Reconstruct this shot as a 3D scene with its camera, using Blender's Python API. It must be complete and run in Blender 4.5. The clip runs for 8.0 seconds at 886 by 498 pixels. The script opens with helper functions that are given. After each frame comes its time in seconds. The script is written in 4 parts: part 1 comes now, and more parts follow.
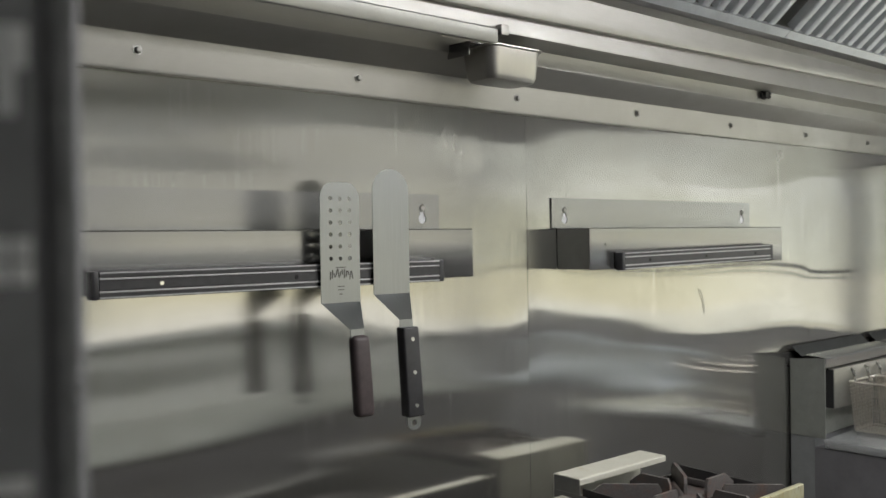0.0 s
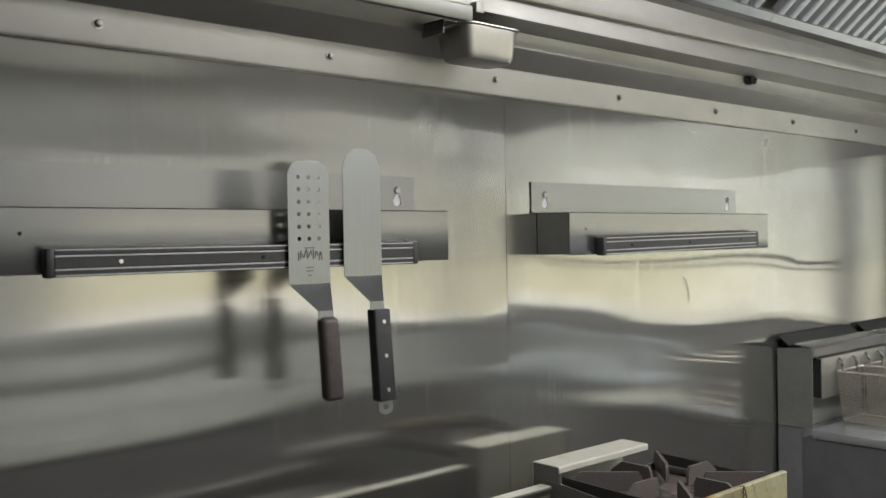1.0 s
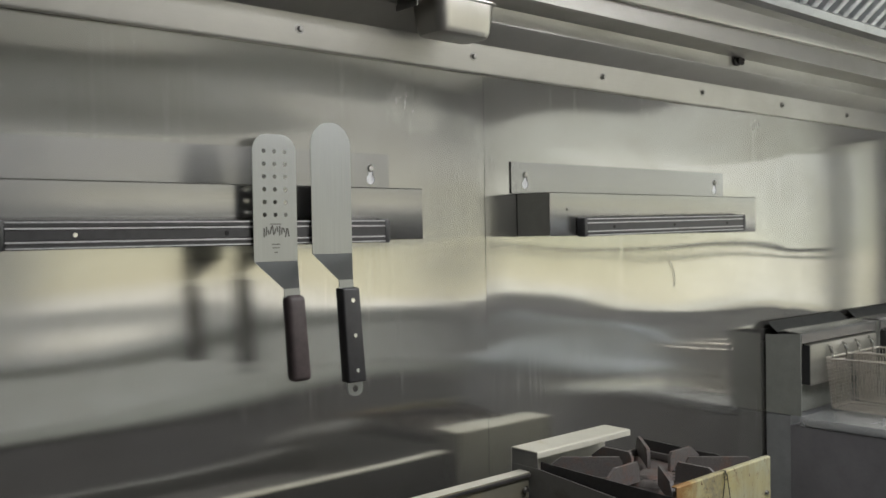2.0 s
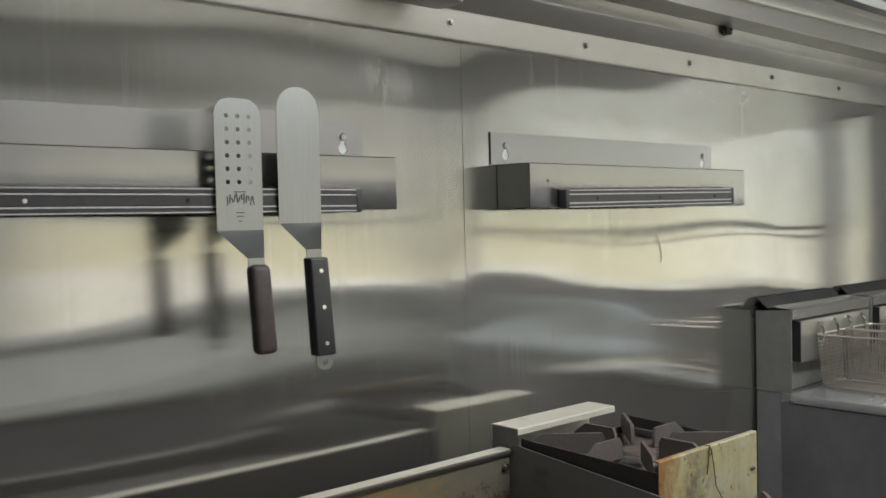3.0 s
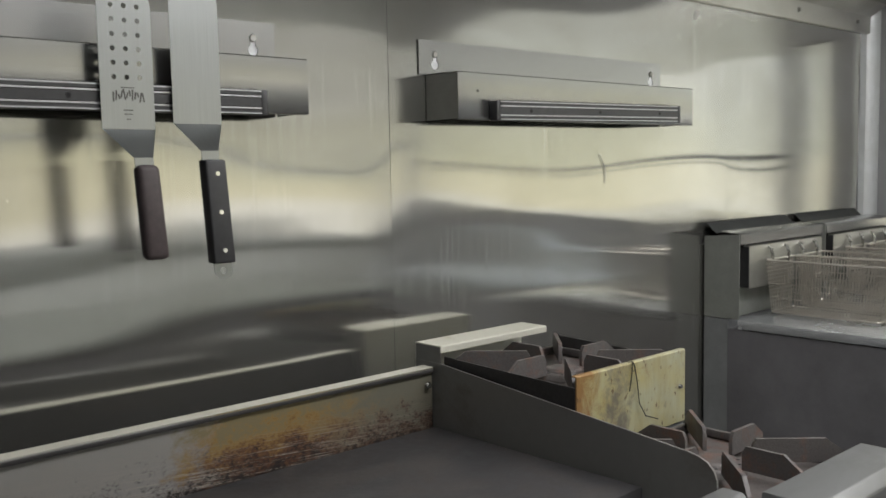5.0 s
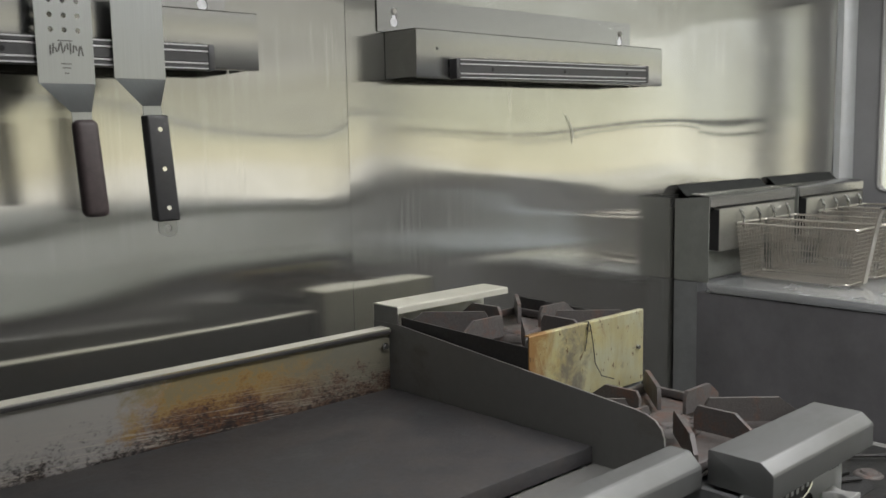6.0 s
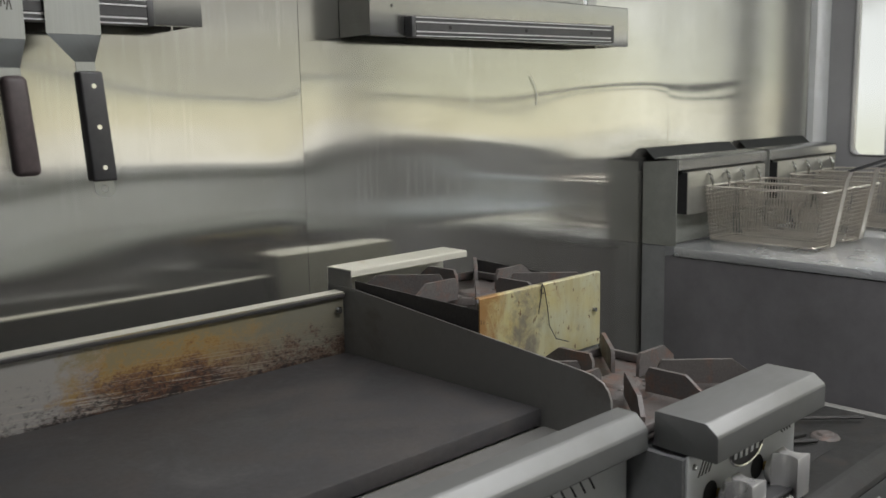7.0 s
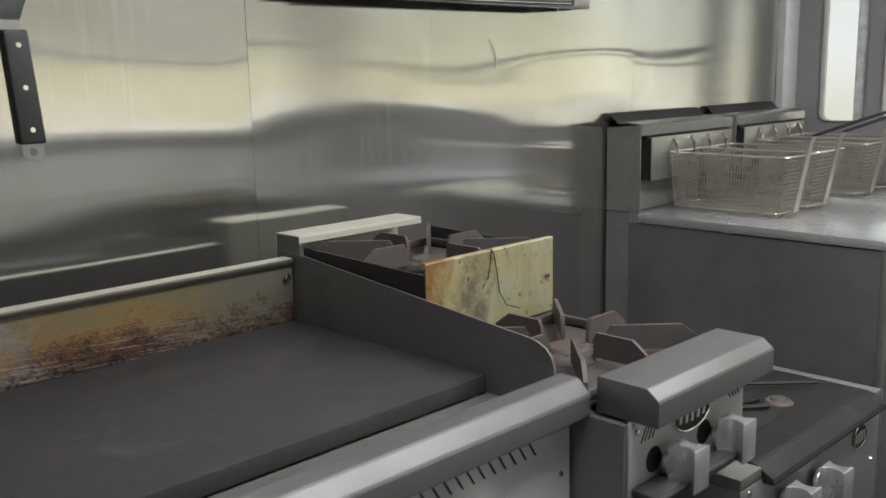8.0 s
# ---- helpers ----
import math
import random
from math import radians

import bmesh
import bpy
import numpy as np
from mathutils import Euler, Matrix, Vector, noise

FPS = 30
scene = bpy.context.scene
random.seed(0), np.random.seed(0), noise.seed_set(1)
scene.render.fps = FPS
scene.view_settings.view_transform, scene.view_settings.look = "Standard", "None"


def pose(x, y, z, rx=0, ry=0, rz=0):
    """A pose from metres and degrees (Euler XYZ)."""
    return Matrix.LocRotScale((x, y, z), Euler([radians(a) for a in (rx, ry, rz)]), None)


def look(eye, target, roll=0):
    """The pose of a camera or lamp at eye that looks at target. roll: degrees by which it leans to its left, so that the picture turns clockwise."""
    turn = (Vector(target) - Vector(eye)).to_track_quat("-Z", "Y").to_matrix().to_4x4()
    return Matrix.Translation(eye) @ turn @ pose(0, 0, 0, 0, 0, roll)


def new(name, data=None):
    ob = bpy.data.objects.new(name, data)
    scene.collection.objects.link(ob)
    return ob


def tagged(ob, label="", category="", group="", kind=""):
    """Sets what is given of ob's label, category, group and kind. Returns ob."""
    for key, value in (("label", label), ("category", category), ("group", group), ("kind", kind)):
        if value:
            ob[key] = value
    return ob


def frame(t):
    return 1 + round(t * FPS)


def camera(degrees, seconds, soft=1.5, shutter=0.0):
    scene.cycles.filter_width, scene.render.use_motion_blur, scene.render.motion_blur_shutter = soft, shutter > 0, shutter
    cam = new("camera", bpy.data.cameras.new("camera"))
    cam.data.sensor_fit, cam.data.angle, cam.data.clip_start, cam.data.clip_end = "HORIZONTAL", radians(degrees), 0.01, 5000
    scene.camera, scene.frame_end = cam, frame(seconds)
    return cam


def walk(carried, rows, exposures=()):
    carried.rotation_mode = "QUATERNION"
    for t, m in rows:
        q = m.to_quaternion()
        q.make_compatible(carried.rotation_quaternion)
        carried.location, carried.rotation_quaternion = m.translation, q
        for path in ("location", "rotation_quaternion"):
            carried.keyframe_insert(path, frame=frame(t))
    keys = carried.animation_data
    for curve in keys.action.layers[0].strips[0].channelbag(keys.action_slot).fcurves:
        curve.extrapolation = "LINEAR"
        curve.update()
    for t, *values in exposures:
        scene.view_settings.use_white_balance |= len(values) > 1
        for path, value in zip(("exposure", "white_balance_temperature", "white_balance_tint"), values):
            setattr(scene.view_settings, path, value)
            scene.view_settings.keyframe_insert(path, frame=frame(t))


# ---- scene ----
cam = camera(51.4, 8.0)
cam.data.dof.use_dof = True
cam.data.dof.focus_distance, cam.data.dof.aperture_fstop = 1.75, 7.0
PATH = [
    (0, (0.072, 0.024, 1.692), (1.391, 1.528, 1.671), -0.9),
    (0.5, (0.097, 0.029, 1.674), (1.42, 1.529, 1.654), -1.0),
    (1, (0.125, 0.023, 1.659), (1.448, 1.522, 1.638), -1.0),
    (1.5, (0.155, 0.023, 1.644), (1.48, 1.521, 1.618), -0.9),
    (3, (0.249, 0.037, 1.596), (1.576, 1.532, 1.539), -1.4),
    (3.5, (0.282, 0.033, 1.574), (1.612, 1.524, 1.495), -1.4),
    (4, (0.316, 0.026, 1.556), (1.652, 1.511, 1.448), -1.3),
    (4.5, (0.348, 0.02, 1.543), (1.688, 1.497, 1.4), -1.2),
    (6, (0.437, -0.022, 1.512), (1.787, 1.433, 1.267), -1.1),
    (6.5, (0.464, -0.036, 1.504), (1.818, 1.409, 1.226), -1.2),
    (7, (0.5, -0.045, 1.494), (1.86, 1.388, 1.183), -1.2),
    (7.5, (0.533, -0.056, 1.486), (1.9, 1.363, 1.143), -1.3),
    (8, (0.562, -0.067, 1.478), (1.937, 1.336, 1.105), -1.3),
]
walk(cam, [(t, look(eye, target, roll)) for t, eye, target, roll in PATH])

# the world outside, daylight and lamps
world = bpy.data.worlds.new("world")
world.use_nodes = True
scene.world = world
wn = world.node_tree
sky = wn.nodes.new("ShaderNodeTexSky")
sky.sky_type, sky.sun_disc, sky.sun_elevation, sky.sun_rotation = "NISHITA", False, radians(40), radians(200)
wn.links.new(sky.outputs[0], wn.nodes["Background"].inputs[0])
wn.nodes["Background"].inputs[1].default_value = 0.1


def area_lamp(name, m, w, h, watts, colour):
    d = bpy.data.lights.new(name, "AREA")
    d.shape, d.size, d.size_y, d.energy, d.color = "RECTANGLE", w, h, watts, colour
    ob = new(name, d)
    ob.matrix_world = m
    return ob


area_lamp("end_window_daylight", look((3.80, 0.72, 1.62), (2.0, 0.72, 1.50)), 0.80, 0.62, 0.6, (0.95, 0.98, 1.0))
# fill lamp added overhead, out of view, to brighten the cook line
area_lamp("added_ceiling_fill", pose(1.90, 0.12, 2.425), 2.1, 0.34, 36, (0.995, 0.985, 0.99))
scene.view_settings.exposure = 0.30


# materials
def material(name):
    m = bpy.data.materials.new(name)
    m.use_nodes = True
    return m, m.node_tree.nodes, m.node_tree.links, m.node_tree.nodes["Principled BSDF"]


def coords(nodes, links, scale=(1, 1, 1), space="Object"):
    tc, mp = nodes.new("ShaderNodeTexCoord"), nodes.new("ShaderNodeMapping")
    mp.inputs["Scale"].default_value = scale
    links.new(tc.outputs[space], mp.inputs[0])
    return mp.outputs[0]


def pose_coords(nodes, links, scale, tilt):
    """Object coordinates leaned by some degrees, for slanting strokes."""
    tc, mp = nodes.new("ShaderNodeTexCoord"), nodes.new("ShaderNodeMapping")
    mp.vector_type = "TEXTURE"
    mp.inputs["Rotation"].default_value = (0, radians(tilt), 0)
    mp.inputs["Scale"].default_value = tuple(1 / v for v in scale)
    links.new(tc.outputs["Object"], mp.inputs[0])
    return mp.outputs[0]


def noise_tex(nodes, links, vec, scale, detail=4.0, rough=0.6, distortion=0.0):
    n = nodes.new("ShaderNodeTexNoise")
    n.inputs["Scale"].default_value, n.inputs["Detail"].default_value, n.inputs["Roughness"].default_value = scale, detail, rough
    n.inputs["Distortion"].default_value = distortion
    links.new(vec, n.inputs["Vector"])
    return n.outputs["Fac"]


def ramp(nodes, links, fac, stops):
    r = nodes.new("ShaderNodeValToRGB")
    while len(r.color_ramp.elements) < len(stops):
        r.color_ramp.elements.new(0.5)
    for e, (p, c) in zip(r.color_ramp.elements, stops):
        e.position, e.color = p, (*c, 1) if len(c) == 3 else c
    links.new(fac, r.inputs[0])
    return r.outputs[0]


def spread(nodes, links, fac, lo, hi, a=0.3, b=0.7):
    r = nodes.new("ShaderNodeMapRange")
    for i, v in zip((1, 2, 3, 4), (a, b, lo, hi)):
        r.inputs[i].default_value = v
    links.new(fac, r.inputs[0])
    return r.outputs[0]


def mixed(nodes, links, fac, a, b, mode="MIX"):
    m = nodes.new("ShaderNodeMix")
    m.data_type, m.blend_type = "RGBA", mode
    for sock, v in ((m.inputs[0], fac), (m.inputs[6], a), (m.inputs[7], b)):
        if isinstance(v, (int, float)):
            sock.default_value = v
        elif isinstance(v, tuple):
            sock.default_value = (*v, 1)
        else:
            links.new(v, sock)
    return m.outputs[2]


def bump(nodes, links, bsdf, height, strength=0.2, distance=0.001):
    b = nodes.new("ShaderNodeBump")
    b.inputs["Strength"].default_value, b.inputs["Distance"].default_value = strength, distance
    links.new(height, b.inputs["Height"])
    links.new(b.outputs[0], bsdf.inputs["Normal"])


def steel(name, colour=(0.56, 0.55, 0.52), lo=0.2, hi=0.32, grain=(4, 4, 260), smear=0.06, dents=0.0, spots=0.0, brushed=0.0, metal=1.0, streak=1.0):
    """Brushed stainless sheet: fine grain along one way, greasy patches, a few dried splashes."""
    m, n, l, b = material(name)
    b.inputs["Metallic"].default_value = metal
    fine = noise_tex(n, l, coords(n, l, grain), 3.0, 3.0, 0.7)
    patch = noise_tex(n, l, coords(n, l, (1, 1, 1.6)), 3.5, 5.0, 0.62, 0.6)
    tint = mixed(n, l, spread(n, l, patch, 0.0, 1.0), colour, tuple(c * (1 - smear) * k for c, k in zip(colour, (1.0, 0.985, 0.95))))
    tint = mixed(n, l, spread(n, l, fine, 0.0, 0.10 * streak), tint, tuple(c * 0.72 for c in colour))
    rough = n.new("ShaderNodeMath")
    rough.operation = "ADD"
    l.new(spread(n, l, patch, lo, hi), rough.inputs[0])
    l.new(spread(n, l, fine, 0.0, 0.05 * streak), rough.inputs[1])
    out = rough.outputs[0]
    if spots:
        fleck = noise_tex(n, l, coords(n, l, (1, 1, 0.75)), 95.0, 2.0, 0.5)
        gate = noise_tex(n, l, coords(n, l), 6.0, 2.0, 0.5)
        both = n.new("ShaderNodeMath")
        both.operation = "MULTIPLY"
        l.new(spread(n, l, fleck, 0.0, 1.0, 0.725, 0.76), both.inputs[0])
        l.new(spread(n, l, gate, 0.0, spots, 0.5, 0.62), both.inputs[1])
        tint = mixed(n, l, both.outputs[0], tint, (0.75, 0.74, 0.68))
        add = n.new("ShaderNodeMath")
        add.operation = "ADD"
        l.new(out, add.inputs[0])
        l.new(spread(n, l, both.outputs[0], 0.0, 0.35, 0.0, 1.0), add.inputs[1])
        out = add.outputs[0]
    l.new(tint, b.inputs["Base Color"])
    l.new(out, b.inputs["Roughness"])
    if brushed:
        b.inputs["Anisotropic"].default_value = brushed
        tg = n.new("ShaderNodeTangent")
        tg.direction_type, tg.axis = "RADIAL", "Z"
        l.new(tg.outputs[0], b.inputs["Tangent"])
    bump(n, l, b, fine, max(0.004, 0.018 + dents) * streak, 0.0004)
    return m


def plain(name, colour, rough=0.5, metal=0.0, vary=0.25, scale=30.0, relief=0.1, rim=0.5):
    m, n, l, b = material(name)
    b.inputs["Metallic"].default_value = metal
    big = noise_tex(n, l, coords(n, l), scale, 5.0, 0.65)
    small = noise_tex(n, l, coords(n, l), scale * 9, 2.0, 0.6)
    l.new(mixed(n, l, spread(n, l, big, 0.0, 1.0), tuple(c * (1 - vary) for c in colour), tuple(min(1.0, c * (1 + vary)) for c in colour)), b.inputs["Base Color"])
    l.new(spread(n, l, small, max(0.02, rough - 0.08), min(1.0, rough + 0.1)), b.inputs["Roughness"])
    b.inputs["Specular IOR Level"].default_value = rim
    bump(n, l, b, small, relief, 0.0005)
    return m


def satin(name, colour, rough=0.28, metal=0.95, grain=(3, 3, 3), shade=0.07):
    """Evenly polished metal with faint drawn lines along one way."""
    m, n, l, b = material(name)
    b.inputs["Metallic"].default_value = metal
    line = noise_tex(n, l, coords(n, l, grain), 3.0, 3.0, 0.6)
    film = noise_tex(n, l, coords(n, l), 14.0, 3.0, 0.5)
    c = mixed(n, l, spread(n, l, line, 0.0, 1.0), colour, tuple(v * (1 - shade) for v in colour))
    l.new(mixed(n, l, spread(n, l, film, 0.0, 0.5), c, tuple(v * (1 - shade) for v in colour)), b.inputs["Base Color"])
    l.new(spread(n, l, film, rough - 0.015, rough + 0.02), b.inputs["Roughness"])
    return m


def rusty(name, base, rust, amount=0.5, scale=14.0, metal=0.0, rough=0.65, rim=0.5, speck=0.5):
    """Cast iron or sheet with rust and baked grease in patches."""
    m, n, l, b = material(name)
    big = noise_tex(n, l, coords(n, l), scale, 8.0, 0.7, 0.4)
    small = noise_tex(n, l, coords(n, l), scale * 12, 3.0, 0.6)
    where = spread(n, l, big, 0.0, 1.0, 1 - amount - 0.08, 1 - amount + 0.14)
    c = mixed(n, l, where, base, rust)
    c = mixed(n, l, spread(n, l, small, 0.0, speck), c, tuple(v * 0.45 for v in base))
    l.new(c, b.inputs["Base Color"])
    b.inputs["Metallic"].default_value, b.inputs["Specular IOR Level"].default_value = metal, rim
    l.new(spread(n, l, big, rough - 0.12, rough + 0.15), b.inputs["Roughness"])
    bump(n, l, b, small, speck, 0.0012)
    return m


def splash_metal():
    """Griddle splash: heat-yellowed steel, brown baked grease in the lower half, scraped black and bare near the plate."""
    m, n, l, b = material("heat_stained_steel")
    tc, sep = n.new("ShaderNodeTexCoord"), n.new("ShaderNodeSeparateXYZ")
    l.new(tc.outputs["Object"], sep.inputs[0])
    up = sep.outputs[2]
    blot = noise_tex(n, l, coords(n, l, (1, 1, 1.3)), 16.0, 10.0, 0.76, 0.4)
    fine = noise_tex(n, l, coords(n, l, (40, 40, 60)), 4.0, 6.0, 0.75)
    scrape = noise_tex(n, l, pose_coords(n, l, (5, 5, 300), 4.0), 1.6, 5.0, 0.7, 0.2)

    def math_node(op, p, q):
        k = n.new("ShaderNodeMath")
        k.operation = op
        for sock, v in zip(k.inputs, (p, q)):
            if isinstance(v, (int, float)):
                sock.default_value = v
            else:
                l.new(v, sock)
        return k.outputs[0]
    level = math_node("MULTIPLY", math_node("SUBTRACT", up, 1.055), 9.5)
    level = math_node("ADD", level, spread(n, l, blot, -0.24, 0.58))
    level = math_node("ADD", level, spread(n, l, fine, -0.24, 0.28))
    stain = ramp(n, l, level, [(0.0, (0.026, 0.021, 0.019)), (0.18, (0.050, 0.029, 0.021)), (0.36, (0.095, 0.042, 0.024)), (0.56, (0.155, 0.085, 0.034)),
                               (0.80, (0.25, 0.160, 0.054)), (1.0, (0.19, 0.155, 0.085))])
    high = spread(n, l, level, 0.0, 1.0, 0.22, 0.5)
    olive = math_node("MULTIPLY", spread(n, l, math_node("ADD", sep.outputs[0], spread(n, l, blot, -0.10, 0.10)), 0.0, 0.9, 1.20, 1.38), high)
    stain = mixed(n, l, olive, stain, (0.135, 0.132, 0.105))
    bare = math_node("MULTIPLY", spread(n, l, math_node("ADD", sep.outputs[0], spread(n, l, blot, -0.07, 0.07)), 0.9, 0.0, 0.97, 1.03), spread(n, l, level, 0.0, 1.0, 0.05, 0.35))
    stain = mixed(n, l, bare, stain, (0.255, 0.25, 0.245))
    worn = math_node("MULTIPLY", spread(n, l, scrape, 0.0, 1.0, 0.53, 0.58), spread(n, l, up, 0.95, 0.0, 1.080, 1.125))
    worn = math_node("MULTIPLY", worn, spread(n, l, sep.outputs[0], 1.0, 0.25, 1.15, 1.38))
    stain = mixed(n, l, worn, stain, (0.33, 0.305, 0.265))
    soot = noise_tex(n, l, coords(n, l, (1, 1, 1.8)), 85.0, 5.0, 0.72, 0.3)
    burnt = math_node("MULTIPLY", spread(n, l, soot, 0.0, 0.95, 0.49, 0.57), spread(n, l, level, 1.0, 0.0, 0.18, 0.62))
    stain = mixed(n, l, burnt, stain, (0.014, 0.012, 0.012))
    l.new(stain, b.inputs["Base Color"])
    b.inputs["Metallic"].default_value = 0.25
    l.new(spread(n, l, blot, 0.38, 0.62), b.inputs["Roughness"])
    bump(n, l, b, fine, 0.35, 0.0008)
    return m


def riser_metal():
    """Yellowed riser sheet: rust runs and grey scorch."""
    m, n, l, b = material("scorched_yellowed_sheet")
    tc, sep = n.new("ShaderNodeTexCoord"), n.new("ShaderNodeSeparateXYZ")
    l.new(tc.outputs["Object"], sep.inputs[0])
    blot = noise_tex(n, l, coords(n, l, (1, 1, 0.7)), 22.0, 7.0, 0.68, 0.6)
    fine = noise_tex(n, l, coords(n, l, (1, 1, 0.5)), 120.0, 3.0, 0.6)
    side = n.new("ShaderNodeMapRange")
    for i, v in zip((1, 2, 3, 4), (1.50, 1.60, 0.30, 0.0)):
        side.inputs[i].default_value = v
    l.new(sep.outputs[0], side.inputs[0])
    add = n.new("ShaderNodeMath")
    add.operation = "ADD"
    l.new(blot, add.inputs[0])
    l.new(side.outputs[0], add.inputs[1])
    c = mixed(n, l, spread(n, l, noise_tex(n, l, coords(n, l), 10.0, 4.0, 0.6), 0, 1), (0.38, 0.39, 0.29), (0.42, 0.355, 0.145))
    streaks = noise_tex(n, l, coords(n, l, (26, 1, 5)), 1.6, 6.0, 0.72, 0.8)
    c = mixed(n, l, spread(n, l, streaks, 0.0, 0.55, 0.42, 0.78), c, (0.25, 0.195, 0.075))
    c = mixed(n, l, spread(n, l, add.outputs[0], 0.0, 0.9, 0.60, 0.80), c, (0.23, 0.115, 0.036))
    mid = n.new("ShaderNodeMapRange")
    mid.interpolation_type = "SMOOTHSTEP"
    for i, v in zip((1, 2, 3, 4), (0.0, 0.075, 0.22, 0.0)):
        mid.inputs[i].default_value = v
    gap = n.new("ShaderNodeMath")
    gap.operation = "ABSOLUTE"
    off = n.new("ShaderNodeMath")
    off.operation = "SUBTRACT"
    off.inputs[1].default_value = 1.60
    l.new(sep.outputs[0], off.inputs[0])
    l.new(off.outputs[0], gap.inputs[0])
    l.new(gap.outputs[0], mid.inputs[0])
    scorch = n.new("ShaderNodeMath")
    scorch.operation = "ADD"
    l.new(noise_tex(n, l, coords(n, l), 26.0, 6.0, 0.65, 0.4), scorch.inputs[0])
    l.new(mid.outputs[0], scorch.inputs[1])
    c = mixed(n, l, spread(n, l, scorch.outputs[0], 0.0, 0.85, 0.58, 0.80), c, (0.12, 0.11, 0.10))
    c = mixed(n, l, spread(n, l, fine, 0.0, 0.9, 0.64, 0.68), c, (0.10, 0.055, 0.025))
    l.new(c, b.inputs["Base Color"])
    b.inputs["Metallic"].default_value = 0.3
    l.new(spread(n, l, blot, 0.35, 0.6), b.inputs["Roughness"])
    bump(n, l, b, fine, 0.2, 0.0006)
    return m


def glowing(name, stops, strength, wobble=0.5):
    """Glowing board for the daylit distance outside a window: colour bands by height."""
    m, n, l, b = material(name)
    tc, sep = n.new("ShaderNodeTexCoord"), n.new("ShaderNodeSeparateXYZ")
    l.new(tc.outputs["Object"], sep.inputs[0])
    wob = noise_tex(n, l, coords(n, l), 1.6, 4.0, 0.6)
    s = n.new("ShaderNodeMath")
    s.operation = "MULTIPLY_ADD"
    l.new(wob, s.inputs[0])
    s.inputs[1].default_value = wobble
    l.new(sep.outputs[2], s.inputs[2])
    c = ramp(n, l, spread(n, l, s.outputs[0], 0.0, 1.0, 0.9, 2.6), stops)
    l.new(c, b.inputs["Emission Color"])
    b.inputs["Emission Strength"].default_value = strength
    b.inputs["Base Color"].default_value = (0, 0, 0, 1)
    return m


WALL_STEEL = steel("brushed_wall_steel", (0.48, 0.478, 0.455), 0.075, 0.105, (260, 4, 3), 0.12, -0.045, 0.35, 1.0, 0.90)


def wall_smears(m):
    """Pale dried cleaner marks and dulled grease patches on the wall sheet."""
    n, l = m.node_tree.nodes, m.node_tree.links
    b = n["Principled BSDF"]
    colour, rough = b.inputs["Base Color"].links[0].from_socket, b.inputs["Roughness"].links[0].from_socket
    ragged = noise_tex(n, l, coords(n, l, (1.3, 1, 0.7)), 26.0, 8.0, 0.74, 0.9)
    for at, size in (((1.275, 1.38, 1.880), 0.055), ((1.335, 1.38, 1.858), 0.060), ((2.56, 1.38, 1.925), 0.05)):
        geo, dist = n.new("ShaderNodeTexCoord"), n.new("ShaderNodeVectorMath")
        dist.operation = "DISTANCE"
        dist.inputs[1].default_value = at
        l.new(geo.outputs["Object"], dist.inputs[0])
        near = spread(n, l, dist.outputs["Value"], 0.62, 0.0, 0.0, size * 1.5)
        both = n.new("ShaderNodeMath")
        both.operation = "ADD"
        l.new(near, both.inputs[0])
        l.new(ragged, both.inputs[1])
        where = spread(n, l, both.outputs[0], 0.0, 0.45, 0.80, 1.14)
        colour = mixed(n, l, where, colour, (0.64, 0.63, 0.59))
        up = n.new("ShaderNodeMath")
        up.operation = "ADD"
        l.new(rough, up.inputs[0])
        l.new(spread(n, l, where, 0.0, 0.22, 0.0, 0.6), up.inputs[1])
        rough = up.outputs[0]
    drip = noise_tex(n, l, coords(n, l, (42, 1, 1.4)), 1.5, 4.0, 0.7)
    gate = noise_tex(n, l, coords(n, l, (1, 1, 1.5)), 4.0, 3.0, 0.5)
    runs = n.new("ShaderNodeMath")
    runs.operation = "MULTIPLY"
    l.new(spread(n, l, drip, 0.0, 1.0, 0.52, 0.72), runs.inputs[0])
    l.new(spread(n, l, gate, 0.0, 0.5, 0.48, 0.62), runs.inputs[1])
    colour = mixed(n, l, runs.outputs[0], colour, (0.60, 0.60, 0.57))
    dulled = n.new("ShaderNodeMath")
    dulled.operation = "ADD"
    l.new(rough, dulled.inputs[0])
    l.new(spread(n, l, runs.outputs[0], 0.0, 0.12, 0.0, 0.5), dulled.inputs[1])
    rough = dulled.outputs[0]
    l.new(colour, b.inputs["Base Color"])
    l.new(rough, b.inputs["Roughness"])


wall_smears(WALL_STEEL)
HOOD_STEEL = steel("hood_steel", (0.455, 0.45, 0.43), 0.36, 0.46, (4, 4, 260), 0.14, 0.0, 0.0, 0.0, 0.86)
BOX_STEEL = satin("bracket_steel", (0.355, 0.355, 0.350), 0.25, 0.92, (3, 3, 260), 0.10)
BLADE_STEEL = satin("blade_steel", (0.345, 0.358, 0.355), 0.32, 0.95, (260, 4, 3), 0.12)
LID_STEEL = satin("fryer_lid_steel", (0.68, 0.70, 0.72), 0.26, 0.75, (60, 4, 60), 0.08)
RAIL_STEEL = steel("front_rail_steel", (0.215, 0.22, 0.22), 0.50, 0.62, (3, 260, 260), 0.22, 0.0, 0.0, 0.0, 0.75, 0.5)
CUP_STEEL = steel("drawn_cup_steel", (0.55, 0.54, 0.51), 0.26, 0.34, (30, 30, 3), 0.06)
TRIM_STEEL = steel("appliance_steel", (0.58, 0.60, 0.615), 0.36, 0.48, (3, 260, 260), 0.14, 0.0, 0.0, 0.0, 0.45)
